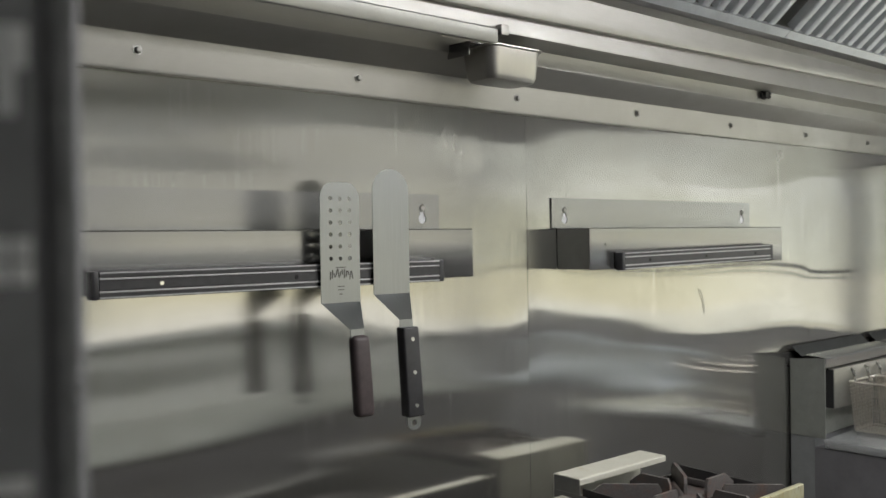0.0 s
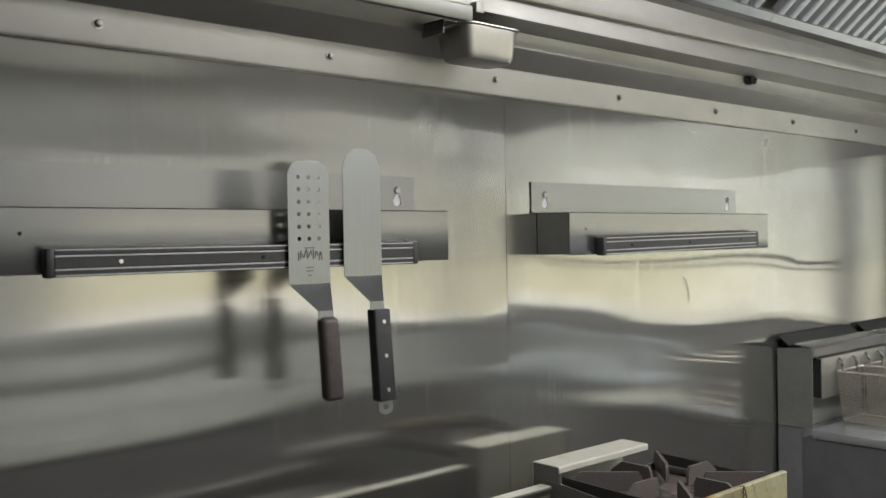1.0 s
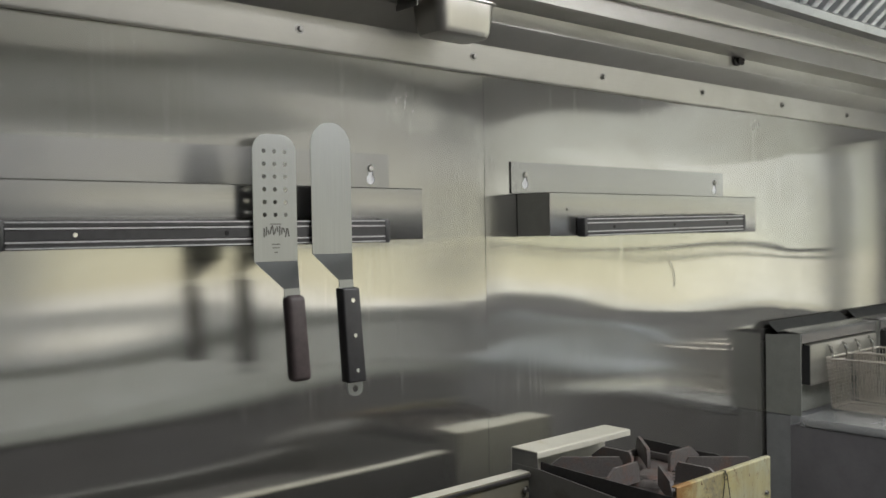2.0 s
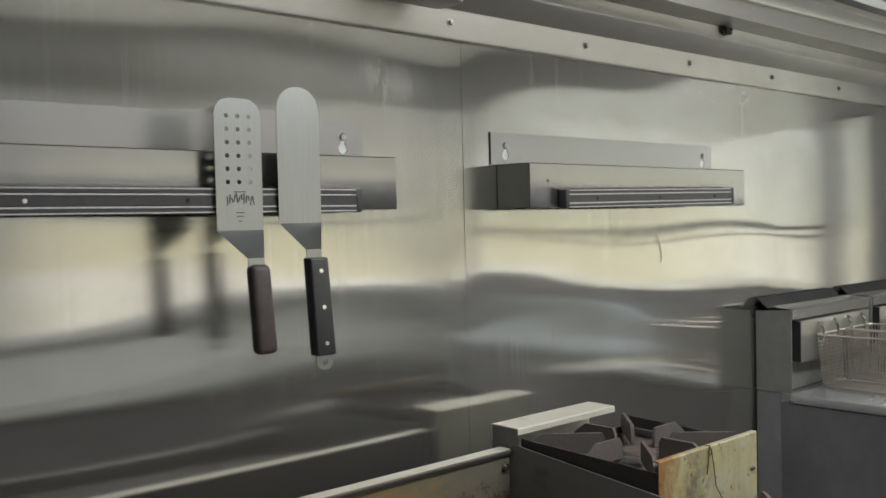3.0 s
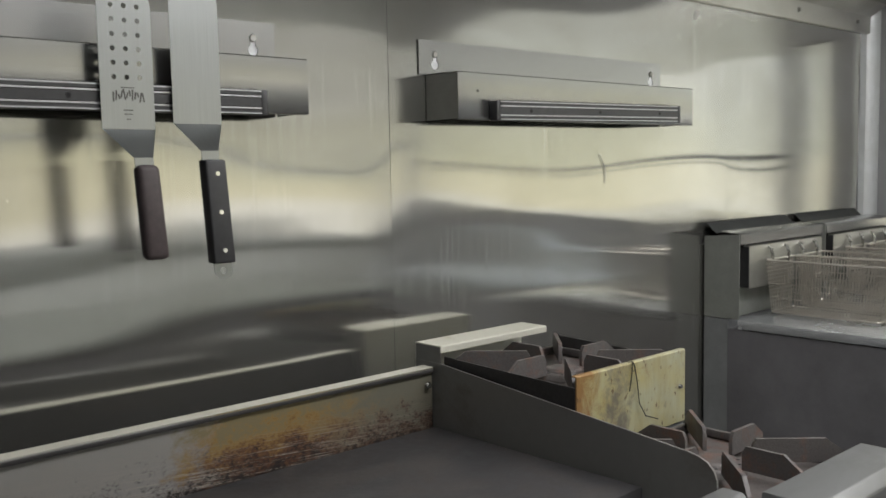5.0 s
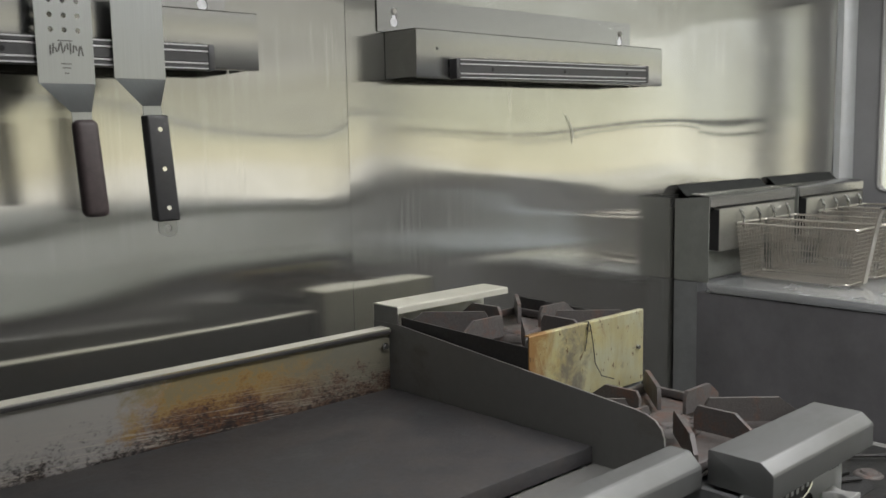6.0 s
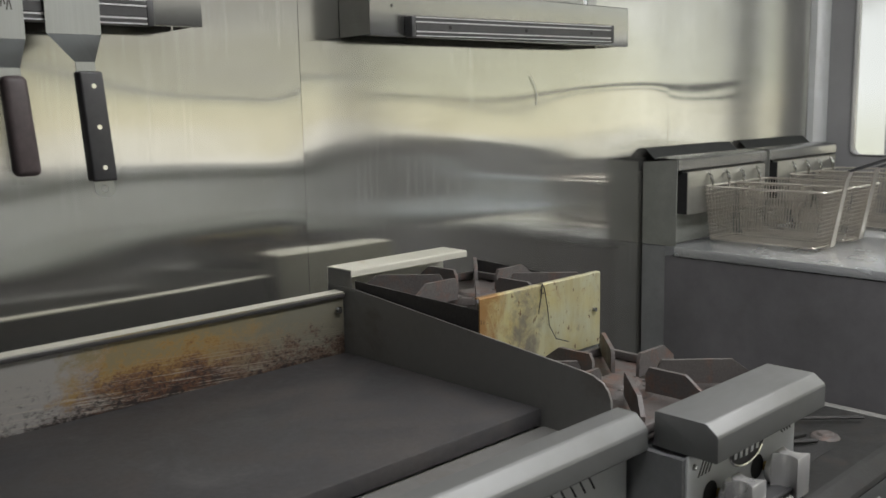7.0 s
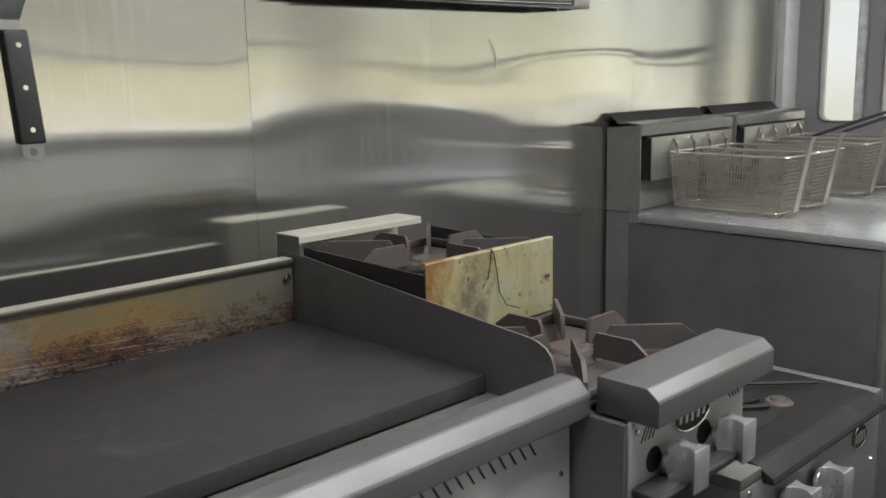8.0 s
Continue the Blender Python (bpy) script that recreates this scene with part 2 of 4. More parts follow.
DARK_STEEL = steel("greasy_dark_steel", (0.36, 0.36, 0.34), 0.34, 0.48, (3, 3, 120), 0.25, 0.0, 0.0, 0.0, 0.85)
FLUE_STEEL = plain("dull_flue_sheet", (0.185, 0.192, 0.175), 0.52, 0.25, 0.12, 18.0, 0.05)
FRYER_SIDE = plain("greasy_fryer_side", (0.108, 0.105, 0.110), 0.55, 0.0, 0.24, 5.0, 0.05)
HOT_SIDE = plain("dull_hot_plate_side", (0.185, 0.19, 0.193), 0.45, 0.3, 0.18, 9.0, 0.05)
SOUTH_PANEL = plain("south_wall_panel", (0.60, 0.61, 0.60), 0.45, 0.05, 0.08, 5.0)
WIRE = steel("basket_wire", (0.54, 0.51, 0.46), 0.26, 0.36, (30, 30, 30), 0.2, 0.0, 0.0, 0.0, 0.7)
CHROME = steel("screw_steel", (0.70, 0.70, 0.68), 0.12, 0.2, (30, 30, 30), 0.05)
KNOB_STEEL = satin("knob_metal", (0.78, 0.775, 0.765), 0.28, 0.8, (200, 200, 4), 0.08)
FRONT_STEEL = steel("low_range_front_steel", (0.46, 0.49, 0.51), 0.28, 0.40, (3, 260, 260), 0.22, 0.0, 0.0, 0.0, 0.7, 0.3)
FILTER_METAL = plain("filter_aluminium", (0.62, 0.64, 0.66), 0.38, 0.9, 0.08, 20.0)
BLACK_PLASTIC = plain("black_plastic", (0.034, 0.034, 0.036), 0.42, 0.0, 0.2, 60.0, 0.15)
BROWN_HANDLE = plain("dark_brown_plastic", (0.060, 0.046, 0.047), 0.5, 0.0, 0.25, 50.0, 0.2)
STRIP_METAL = plain("magnet_strip_metal", (0.46, 0.46, 0.47), 0.42, 0.5, 0.2, 80.0)
# near-black colour, also painted as the shade inside holes, slots and wells
VOID = plain("dark_void", (0.012, 0.012, 0.012), 0.8, 0.0, 0.1)
INK = plain("etched_ink", (0.07, 0.068, 0.065), 0.6, 0.0, 0.2)
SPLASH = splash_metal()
RISER = riser_metal()
GRIDDLE_IRON = rusty("seasoned_griddle_plate", (0.043, 0.0420, 0.0435), (0.064, 0.057, 0.053), 0.46, 9.0, 0.0, 0.62, 0.36, 0.35)
CAST_IRON = rusty("rusty_cast_iron", (0.108, 0.099, 0.096), (0.185, 0.096, 0.068), 0.42, 26.0, 0.1, 0.58)
BURNER_PAN = rusty("rusty_burner_tray", (0.095, 0.084, 0.079), (0.165, 0.080, 0.053), 0.42, 20.0, 0.1, 0.58)
BLACK_SHEET = rusty("soot_and_shadow_black", (0.036, 0.035, 0.035), (0.062, 0.044, 0.035), 0.4, 12.0, 0.1, 0.5)
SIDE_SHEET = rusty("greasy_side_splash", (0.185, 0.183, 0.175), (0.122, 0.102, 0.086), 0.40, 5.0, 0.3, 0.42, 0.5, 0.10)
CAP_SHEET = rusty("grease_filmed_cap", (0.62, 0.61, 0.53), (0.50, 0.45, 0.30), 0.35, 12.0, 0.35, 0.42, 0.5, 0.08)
TOP_SHEET = rusty("charred_range_top", (0.021, 0.021, 0.0205), (0.052, 0.040, 0.033), 0.38, 16.0, 0.0, 0.55, 0.25, 0.35)
GREY_PAINT = plain("end_wall_grey_panel", (0.25, 0.25, 0.258), 0.45, 0.1, 0.08, 6.0)
RUBBER = plain("flue_deflector_sheet", (0.032, 0.034, 0.033), 0.7, 0.0, 0.2, 30.0, 0.1, 0.2)
GASKET = plain("window_gasket", (0.16, 0.16, 0.165), 0.6)
FLOOR_SHEET = plain("worn_floor_sheet", (0.20, 0.20, 0.20), 0.45, 0.2, 0.3, 8.0)
CEILING_SHEET = plain("ceiling_white_panel", (0.72, 0.72, 0.70), 0.45, 0.0, 0.1, 5.0)
COUNTER_STEEL = steel("counter_steel", (0.52, 0.545, 0.525), 0.36, 0.46, (3, 260, 260), 0.1, 0.0, 0.0, 0.0, 0.6)
LABEL_WHITE = plain("pale_print", (0.62, 0.63, 0.64), 0.5)
SYMBOL_GREY = plain("faded_print", (0.80, 0.81, 0.82), 0.6)
CABINET_BLACK = plain("cabinet_charcoal", (0.19, 0.19, 0.197), 0.5, 0.0, 0.15)
EDGE_GREY = plain("cabinet_edge_grey", (0.24, 0.24, 0.246), 0.5, 0.1, 0.25, 120.0)
BRASS = plain("valve_brass", (0.42, 0.30, 0.12), 0.35, 0.9, 0.2)
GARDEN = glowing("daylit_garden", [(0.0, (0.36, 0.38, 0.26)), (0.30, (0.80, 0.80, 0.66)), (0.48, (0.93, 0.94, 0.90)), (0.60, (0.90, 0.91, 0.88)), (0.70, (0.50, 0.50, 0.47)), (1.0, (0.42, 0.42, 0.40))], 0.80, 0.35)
# unseen glowing boards, their bands set for the reflection in the steel wall
HEDGE = glowing("glowing_hedge_bands", [(0.0, (0.60, 0.58, 0.44)), (0.22, (0.96, 0.91, 0.76)), (0.30, (0.92, 0.86, 0.66)), (0.38, (0.86, 0.80, 0.60)), (0.43, (0.66, 0.65, 0.50)), (0.6, (0.58, 0.58, 0.49)), (1.0, (0.45, 0.45, 0.42))], 1.0, 0.12)
# lowest stops go past 1 so the glow also lights the ceiling
YARD = glowing("glowing_yard_bands", [(0.0, (2.4, 2.3, 2.05)), (0.12, (2.0, 1.92, 1.72)), (0.195, (1.1, 1.07, 1.0)), (0.245, (1.0, 0.96, 0.82)), (0.28, (0.92, 0.85, 0.62)), (0.38, (0.88, 0.83, 0.60)), (0.43, (0.76, 0.74, 0.56)), (0.55, (0.70, 0.69, 0.56)), (0.62, (0.82, 0.81, 0.74)), (0.72, (0.60, 0.60, 0.55)), (1.0, (0.46, 0.455, 0.43))], 1.28, 0.05)
STREET = glowing("glowing_street_bands", [(0.0, (2.4, 2.3, 2.05)), (0.12, (2.0, 1.92, 1.72)), (0.195, (1.1, 1.07, 1.0)), (0.245, (1.0, 0.96, 0.82)), (0.28, (0.90, 0.84, 0.62)), (0.38, (0.82, 0.78, 0.57)), (0.44, (0.62, 0.605, 0.47)), (0.55, (0.50, 0.49, 0.41)), (0.62, (0.54, 0.53, 0.47)), (0.72, (0.44, 0.435, 0.40)), (1.0, (0.38, 0.375, 0.36))], 1.22, 0.05)


# mesh helpers
def quad_box(bm, x0, x1, y0, y1, z0, z1, bevel=0.0, m=None):
    vs = [bm.verts.new(p) for p in ((x0, y0, z0), (x1, y0, z0), (x1, y1, z0), (x0, y1, z0), (x0, y0, z1), (x1, y0, z1), (x1, y1, z1), (x0, y1, z1))]
    fs = [bm.faces.new([vs[i] for i in f]) for f in ((0, 3, 2, 1), (4, 5, 6, 7), (0, 1, 5, 4), (1, 2, 6, 5), (2, 3, 7, 6), (3, 0, 4, 7))]
    if bevel:
        made = bmesh.ops.bevel(bm, geom=list({e for f in fs for e in f.edges}), offset=bevel, segments=2, profile=0.5, affect="EDGES")
        vs = list({v for f in made["faces"] for v in f.verts} | {v for v in vs if v.is_valid})
    if m is not None:
        bmesh.ops.transform(bm, matrix=m, verts=[v for v in vs if v.is_valid])


def prism(bm, profile, axis, a, b, bevel=0.0):
    """A polygon in the two other axes, drawn out along axis from a to b."""
    n = len(profile)

    def at(u, v, w):
        return {"x": (w, u, v), "y": (u, w, v), "z": (u, v, w)}[axis]
    lo = [bm.verts.new(at(u, v, a)) for u, v in profile]
    hi = [bm.verts.new(at(u, v, b)) for u, v in profile]
    fs = [bm.faces.new(lo), bm.faces.new(hi[::-1])]
    for i in range(n):
        fs.append(bm.faces.new((lo[i], hi[i], hi[(i + 1) % n], lo[(i + 1) % n])))
    bmesh.ops.recalc_face_normals(bm, faces=fs)
    if bevel:
        bmesh.ops.bevel(bm, geom=list({e for f in fs for e in f.edges}), offset=bevel, segments=2, profile=0.5, affect="EDGES")


def sheet(bm, line, axis, a, b, thick=0.0015, side=1.0):
    """Bent sheet metal: an open profile line given a thickness, drawn out along axis."""
    pts = [Vector(p) for p in line]
    off = []
    for i, p in enumerate(pts):
        d = (pts[min(i + 1, len(pts) - 1)] - pts[max(i - 1, 0)]).normalized()
        off.append(p + Vector((-d.y, d.x)) * thick * side)
    prism(bm, [tuple(p) for p in pts] + [tuple(p) for p in off[::-1]], axis, a, b)


def disc(bm, centre, normal, r, depth, n=20, r2=None, bevel=0.0):
    """A round body standing on centre and rising along normal."""
    m = Matrix.Translation(centre) @ Vector(normal).to_track_quat("Z", "Y").to_matrix().to_4x4() @ Matrix.Translation((0, 0, depth / 2))
    made = bmesh.ops.create_cone(bm, cap_ends=True, segments=n, radius1=r, radius2=r if r2 is None else r2, depth=depth, matrix=m)
    if bevel:
        es = [e for e in {e for v in made["verts"] for e in v.link_edges} if any(len(f.verts) > 4 for f in e.link_faces)]
        bmesh.ops.bevel(bm, geom=es, offset=bevel, segments=2, profile=0.5, affect="EDGES")


def tube(bm, points, r, n=8, closed=False):
    pts = [Vector(p) for p in points]
    rings = []
    for i, p in enumerate(pts):
        before = pts[i - 1] if i or closed else p
        after = pts[(i + 1) % len(pts)] if i < len(pts) - 1 or closed else p
        d = (after - before).normalized()
        side = d.cross((0, 0, 1)) if abs(d.z) < 0.9 else d.cross((1, 0, 0))
        side.normalize()
        up = side.cross(d)
        rings.append([bm.verts.new(p + r * (math.cos(k * math.tau / n) * side + math.sin(k * math.tau / n) * up)) for k in range(n)])
    for i in range(len(rings) - (0 if closed else 1)):
        a, b = rings[i], rings[(i + 1) % len(rings)]
        for k in range(n):
            bm.faces.new((a[k], a[(k + 1) % n], b[(k + 1) % n], b[k]))
    if not closed:
        bm.faces.new(rings[0][::-1]), bm.faces.new(rings[-1])


def outline_plate(bm, outer, holes, y0, y1):
    """A plate in x and z with holes through it, from y0 to y1."""
    loops = [outer] + holes
    edges = []
    for loop in loops:
        vs = [bm.verts.new((x, y0, z)) for x, z in loop]
        edges += [bm.edges.new((vs[i], vs[(i + 1) % len(vs)])) for i in range(len(vs))]
    made = bmesh.ops.triangle_fill(bm, use_beauty=True, use_dissolve=False, edges=edges)
    fs = [g for g in made["geom"] if isinstance(g, bmesh.types.BMFace)]
    ext = bmesh.ops.extrude_face_region(bm, geom=fs)
    bmesh.ops.translate(bm, vec=(0, y1 - y0, 0), verts=[g for g in ext["geom"] if isinstance(g, bmesh.types.BMVert)])
    bmesh.ops.recalc_face_normals(bm, faces=bm.faces)


def circle(x, z, r, n=14):
    return [(x + r * math.cos(k * math.tau / n), z + r * math.sin(k * math.tau / n)) for k in range(n)]


def part(name, bm, mat, parent, label="", smooth=False):
    me = bpy.data.meshes.new(name)
    bmesh.ops.recalc_face_normals(bm, faces=bm.faces)
    bm.normal_update()
    for e in bm.edges:
        if len(e.link_faces) != 2 or e.calc_face_angle(0.0) > 0.62:
            e.smooth = False
    for face in bm.faces:
        face.smooth = any(e.smooth for e in face.edges)
    bm.to_mesh(me)
    bm.free()
    me.materials.append(mat)
    ob = new(name, me)
    ob.parent = parent
    if label:
        tagged(ob, label)
    return ob


def box_part(name, mat, parent, dims, bevel=0.0, label=""):
    bm = bmesh.new()
    quad_box(bm, *dims, bevel)
    return part(name, bm, mat, parent, label)


def thing(name, label, category, group="", kind=""):
    return tagged(new(name), label, category, group, kind)


def solid(name, bm, mat, label, category, group="", kind="", smooth=False):
    return tagged(part(name, bm, mat, None, "", smooth), label, category, group, kind)


# the room: floor, ceiling, walls
NORTH, SOUTH, EAST, WEST = 1.381, -1.05, 3.62, -1.4

bm = bmesh.new()
quad_box(bm, WEST - 0.1, EAST + 0.1, SOUTH - 0.1, NORTH + 0.1, -0.05, 0.0)
solid("floor", bm, FLOOR_SHEET, "dark worn sheet floor of a food truck kitchen", "floor", kind="structure")
bm = bmesh.new()
quad_box(bm, WEST - 0.1, EAST + 0.1, SOUTH - 0.1, NORTH + 0.1, 2.45, 2.50)
solid("ceiling", bm, CEILING_SHEET, "pale ceiling panel of the kitchen", "ceiling", kind="structure")


def swell(x, z, seed):
    """Gentle oil-canning of thin wall sheet, a millimetre or two."""
    a = noise.noise(Vector((x * 1.1 + seed, z * 2.6, seed * 3.1)))
    b = noise.noise(Vector((x * 2.7 - seed, z * 5.0, seed + 7.7)))
    c = math.sin(5.7 * x + seed + 5.0 * (z - 1.52)) * math.sin(8.5 * (z - 1.48))
    d = noise.noise(Vector((x * 1.5 + 4.0, z * 15.0, seed * 2.3)))
    return 0.0016 * a + 0.0006 * b + 0.0016 * c + 0.00065 * d


def wall_panel(x0, x1, z0, z1, seed, parent):
    """Thin stainless wall panel with edges folded back, bulging slightly between its fixings."""
    nx, nz = max(2, int((x1 - x0) / 0.025)), int((z1 - z0) / 0.0125)
    bm = bmesh.new()
    rows = []
    for j in range(nz + 1):
        z = z0 + (z1 - z0) * j / nz
        row = []
        for i in range(nx + 1):
            x = x0 + (x1 - x0) * i / nx
            edge = min(1.0, min(x - x0, x1 - x) / 0.05)
            row.append(bm.verts.new((x, NORTH - 0.001 - (0.25 + 0.75 * edge) * swell(x, z, seed), z)))
        rows.append(row)
    for j in range(nz):
        for i in range(nx):
            bm.faces.new((rows[j][i], rows[j][i + 1], rows[j + 1][i + 1], rows[j + 1][i]))
    rim = [e for e in bm.edges if e.is_boundary]
    for e in rim:
        e.smooth = False
    ext = bmesh.ops.extrude_edge_only(bm, edges=rim)
    for v in (g for g in ext["geom"] if isinstance(g, bmesh.types.BMVert)):
        v.co.y = NORTH + 0.008
    ob = part("wall_panel", bm, WALL_STEEL, parent, "", True)
    return ob


wall_n = thing("wall_north", "brushed stainless steel sheet wall behind the cook line", "wall", kind="structure")
box_part("backing", DARK_STEEL, wall_n, (WEST, EAST + 0.1, NORTH + 0.006, NORTH + 0.10, 0.0, 2.45))
for x0, x1, seed in ((WEST, 0.2842, 1.7), (0.2848, 1.4997, 2.6), (1.5003, 2.7157, -0.97), (2.7163, EAST - 0.03, 0.4)):
    wall_panel(x0, x1, 0.002, 1.985, seed, wall_n)

bm = bmesh.new()
tube(bm, [(2.140, NORTH - 0.0025, 1.553), (2.149, NORTH - 0.0035, 1.540), (2.159, NORTH - 0.003, 1.522), (2.163, NORTH - 0.0025, 1.500), (2.161, NORTH - 0.002, 1.486)], 0.0008, 5)
part("scratch", bm, DARK_STEEL, wall_n, "short dark curved scratch")

# corner angle where the wall meets the end wall
bm = bmesh.new()
sheet(bm, [(3.560, NORTH - 0.004), (3.600, NORTH - 0.006), (3.612, NORTH - 0.018), (EAST - 0.003, NORTH - 0.045)], "z", 0.0, 2.2, 0.002)
solid("corner_trim", bm, TRIM_STEEL, "bright folded steel angle in the wall corner", "trim", kind="structure")

# added unseen panel on the ceiling over the aisle, body for the fill lamp
light = thing("added_light_panel", "added light panel, out of view on the ceiling over the aisle", "light")
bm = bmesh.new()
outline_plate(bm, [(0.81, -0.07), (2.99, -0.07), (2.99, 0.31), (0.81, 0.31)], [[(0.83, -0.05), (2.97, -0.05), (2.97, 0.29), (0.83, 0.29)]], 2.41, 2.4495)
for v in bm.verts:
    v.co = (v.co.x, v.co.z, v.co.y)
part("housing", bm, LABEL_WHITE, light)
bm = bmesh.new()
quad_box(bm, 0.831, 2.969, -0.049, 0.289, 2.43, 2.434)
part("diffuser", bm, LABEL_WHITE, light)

# end wall with a rounded window
bm = bmesh.new()


def rounded(y0, y1, z0, z1, r, n=6):
    pts = []
    for cy, cz, a0 in ((y1 - r, z1 - r, 0), (y0 + r, z1 - r, 90), (y0 + r, z0 + r, 180), (y1 - r, z0 + r, 270)):
        pts += [(cy + r * math.cos(radians(a0 + 90 * k / n)), cz + r * math.sin(radians(a0 + 90 * k / n))) for k in range(n + 1)]
    return pts


outline_plate(bm, [(SOUTH, 0.0), (NORTH + 0.1, 0.0), (NORTH + 0.1, 2.45), (SOUTH, 2.45)], [rounded(1.107, 1.256, 1.297, 1.95, 0.028), rounded(-0.98, 1.055, 1.297, 2.20, 0.04)], EAST, EAST + 0.05)
for v in bm.verts:
    v.co = (v.co.y, v.co.x, v.co.z)
solid("wall_east", bm, GREY_PAINT, "grey panelled end wall with rounded window openings", "wall", kind="structure")
glass, gn, gl, gb = material("window_glass")
gb.inputs["Transmission Weight"].default_value, gb.inputs["Roughness"].default_value, gb.inputs["IOR"].default_value = 1.0, 0.02, 1.45
gb.inputs["Base Color"].default_value = (0.95, 0.97, 0.97, 1)


def end_window(name, label, y0, y1, z0, z1, r, bars, finish, finish_label):
    """Fixed pane in a rounded opening, with a thin gasket and pale frame bars behind the glass."""
    w = thing(name, label, "window", kind="structure")
    bm = bmesh.new()
    tube(bm, [(EAST - 0.001, y, z) for y, z in rounded(y0, y1, z0, z1, r)], 0.004, 6, True)
    part("gasket", bm, GASKET, w, "grey rubber gasket", True)
    bm = bmesh.new()
    outline_plate(bm, rounded(y0 + 0.0005, y1 - 0.0005, z0 + 0.0005, z1 - 0.0005, r), [], EAST + 0.036, EAST + 0.040)
    for v in bm.verts:
        v.co = (v.co.y, v.co.x, v.co.z)
    part("pane", bm, glass, w).visible_shadow = False
    for d in bars:
        bm = bmesh.new()
        quad_box(bm, *d, 0.002)
        part("frame_bar", bm, finish, w, finish_label)
    return w


end_window("window_1", "narrow rounded fixed window with a grey gasket in the end wall", 1.107, 1.256, 1.297, 1.95, 0.028,
           [(EAST + 0.010, EAST + 0.030, 1.1075, 1.148, 1.299, 1.948)], LABEL_WHITE, "pale frame bar")
end_window("window_2", "wide window in the end wall with a thin dark cross rail", -0.98, 1.055, 1.297, 2.20, 0.04,
           [(EAST + 0.054, EAST + 0.066, -0.99, 1.062, 1.534, 1.552), (EAST + 0.054, EAST + 0.062, -0.99, 1.062, 1.508, 1.516)], GASKET, "dark cross rail")

# south wall with the long serving hatch, west wall
bm = bmesh.new()
outline_plate(bm, [(WEST, 0.0), (EAST + 0.05, 0.0), (EAST + 0.05, 2.45), (WEST, 2.45)], [[(1.40, 1.25), (3.45, 1.25), (3.45, 1.615), (1.40, 1.615)], [(1.40, 1.64), (3.45, 1.64), (3.45, 2.16), (1.40, 2.16)]], SOUTH - 0.05, SOUTH)
solid("wall_south", bm, SOUTH_PANEL, "grey panelled side wall with an open serving hatch", "wall", kind="structure")
bm = bmesh.new()
quad_box(bm, WEST - 0.05, WEST, SOUTH, NORTH + 0.1, 0.0, 2.45)
solid("wall_west", bm, GREY_PAINT, "grey panelled end wall of the kitchen", "wall", kind="structure")
counter = thing("serving_counter", "stainless topped serving counter with a dark cabinet front", "counter")
box_part("worktop", COUNTER_STEEL, counter, (-0.4, 3.2, SOUTH + 0.002, SOUTH + 0.45, 0.945, 0.98), 0.004, "brushed steel worktop")
box_part("cabinet", FRYER_SIDE, counter, (-0.4, 3.2, SOUTH + 0.002, SOUTH + 0.43, 0.0, 0.9445), 0.0, "dark cabinet front")
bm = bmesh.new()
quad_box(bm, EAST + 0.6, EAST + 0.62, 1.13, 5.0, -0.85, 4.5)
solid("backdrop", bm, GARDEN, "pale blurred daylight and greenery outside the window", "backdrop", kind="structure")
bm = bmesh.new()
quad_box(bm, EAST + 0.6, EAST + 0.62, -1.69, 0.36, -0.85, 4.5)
solid("backdrop_lane", bm, YARD, "glowing board of yard and sky bands outside the end window", "backdrop", kind="structure")
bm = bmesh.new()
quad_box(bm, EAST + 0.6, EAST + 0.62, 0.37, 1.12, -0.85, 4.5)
solid("backdrop_hedge", bm, HEDGE, "glowing board of yellow-green bands outside the end window", "backdrop", kind="structure")
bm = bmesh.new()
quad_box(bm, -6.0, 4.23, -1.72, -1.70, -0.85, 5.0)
solid("backdrop_yard", bm, STREET, "glowing board of yard and sky bands outside the serving hatch", "backdrop", kind="structure")
bm = bmesh.new()
quad_box(bm, -60, 60, -60, 60, -0.9, -0.88)
solid("ground", bm, plain("pale_gravel_ground", (0.30, 0.28, 0.22), 0.9, 0.0, 0.2, 3.0), "pale gravel ground outside the truck", "ground", kind="structure")

# sill strip added out of view for a pale band in the wall's reflection
bm = bmesh.new()
quad_box(bm, -1.05, 3.50, SOUTH + 0.0005, SOUTH + 0.06, 1.196, 1.222, 0.003)
solid("added_south_sill", bm, TRIM_STEEL, "added unseen steel sill along the serving hatch", "trim", kind="structure")

# unseen ledges added under the wide window to put bluish bands in the steel wall
added_ledges = thing("added_ledges", "added unseen pale ledges under the end window, mirrored in the steel wall", "counter")
PALE_TOP = plain("pale_blue_reflector", (0.64, 0.70, 0.76), 0.3, 0.0, 0.05, 8.0, 0.05)
box_part("worktop", PALE_TOP, added_ledges, (3.30, EAST - 0.001, -0.58, 0.44, 1.010, 1.045), 0.004, "pale bluish added ledge")
box_part("upstand", TRIM_STEEL, added_ledges, (EAST - 0.016, EAST - 0.001, -0.58, 0.44, 1.0455, 1.150), 0.002, "steel upstand")
box_part("shelf_lip", PALE_TOP, added_ledges, (EAST - 0.045, EAST - 0.001, -0.58, 0.44, 1.1505, 1.175), 0.003, "pale narrow shelf lip")
box_part("cabinet", GREY_PAINT, added_ledges, (3.33, EAST - 0.001, -0.58, 0.44, 0.0, 1.0095), 0.0, "grey cabinet body")

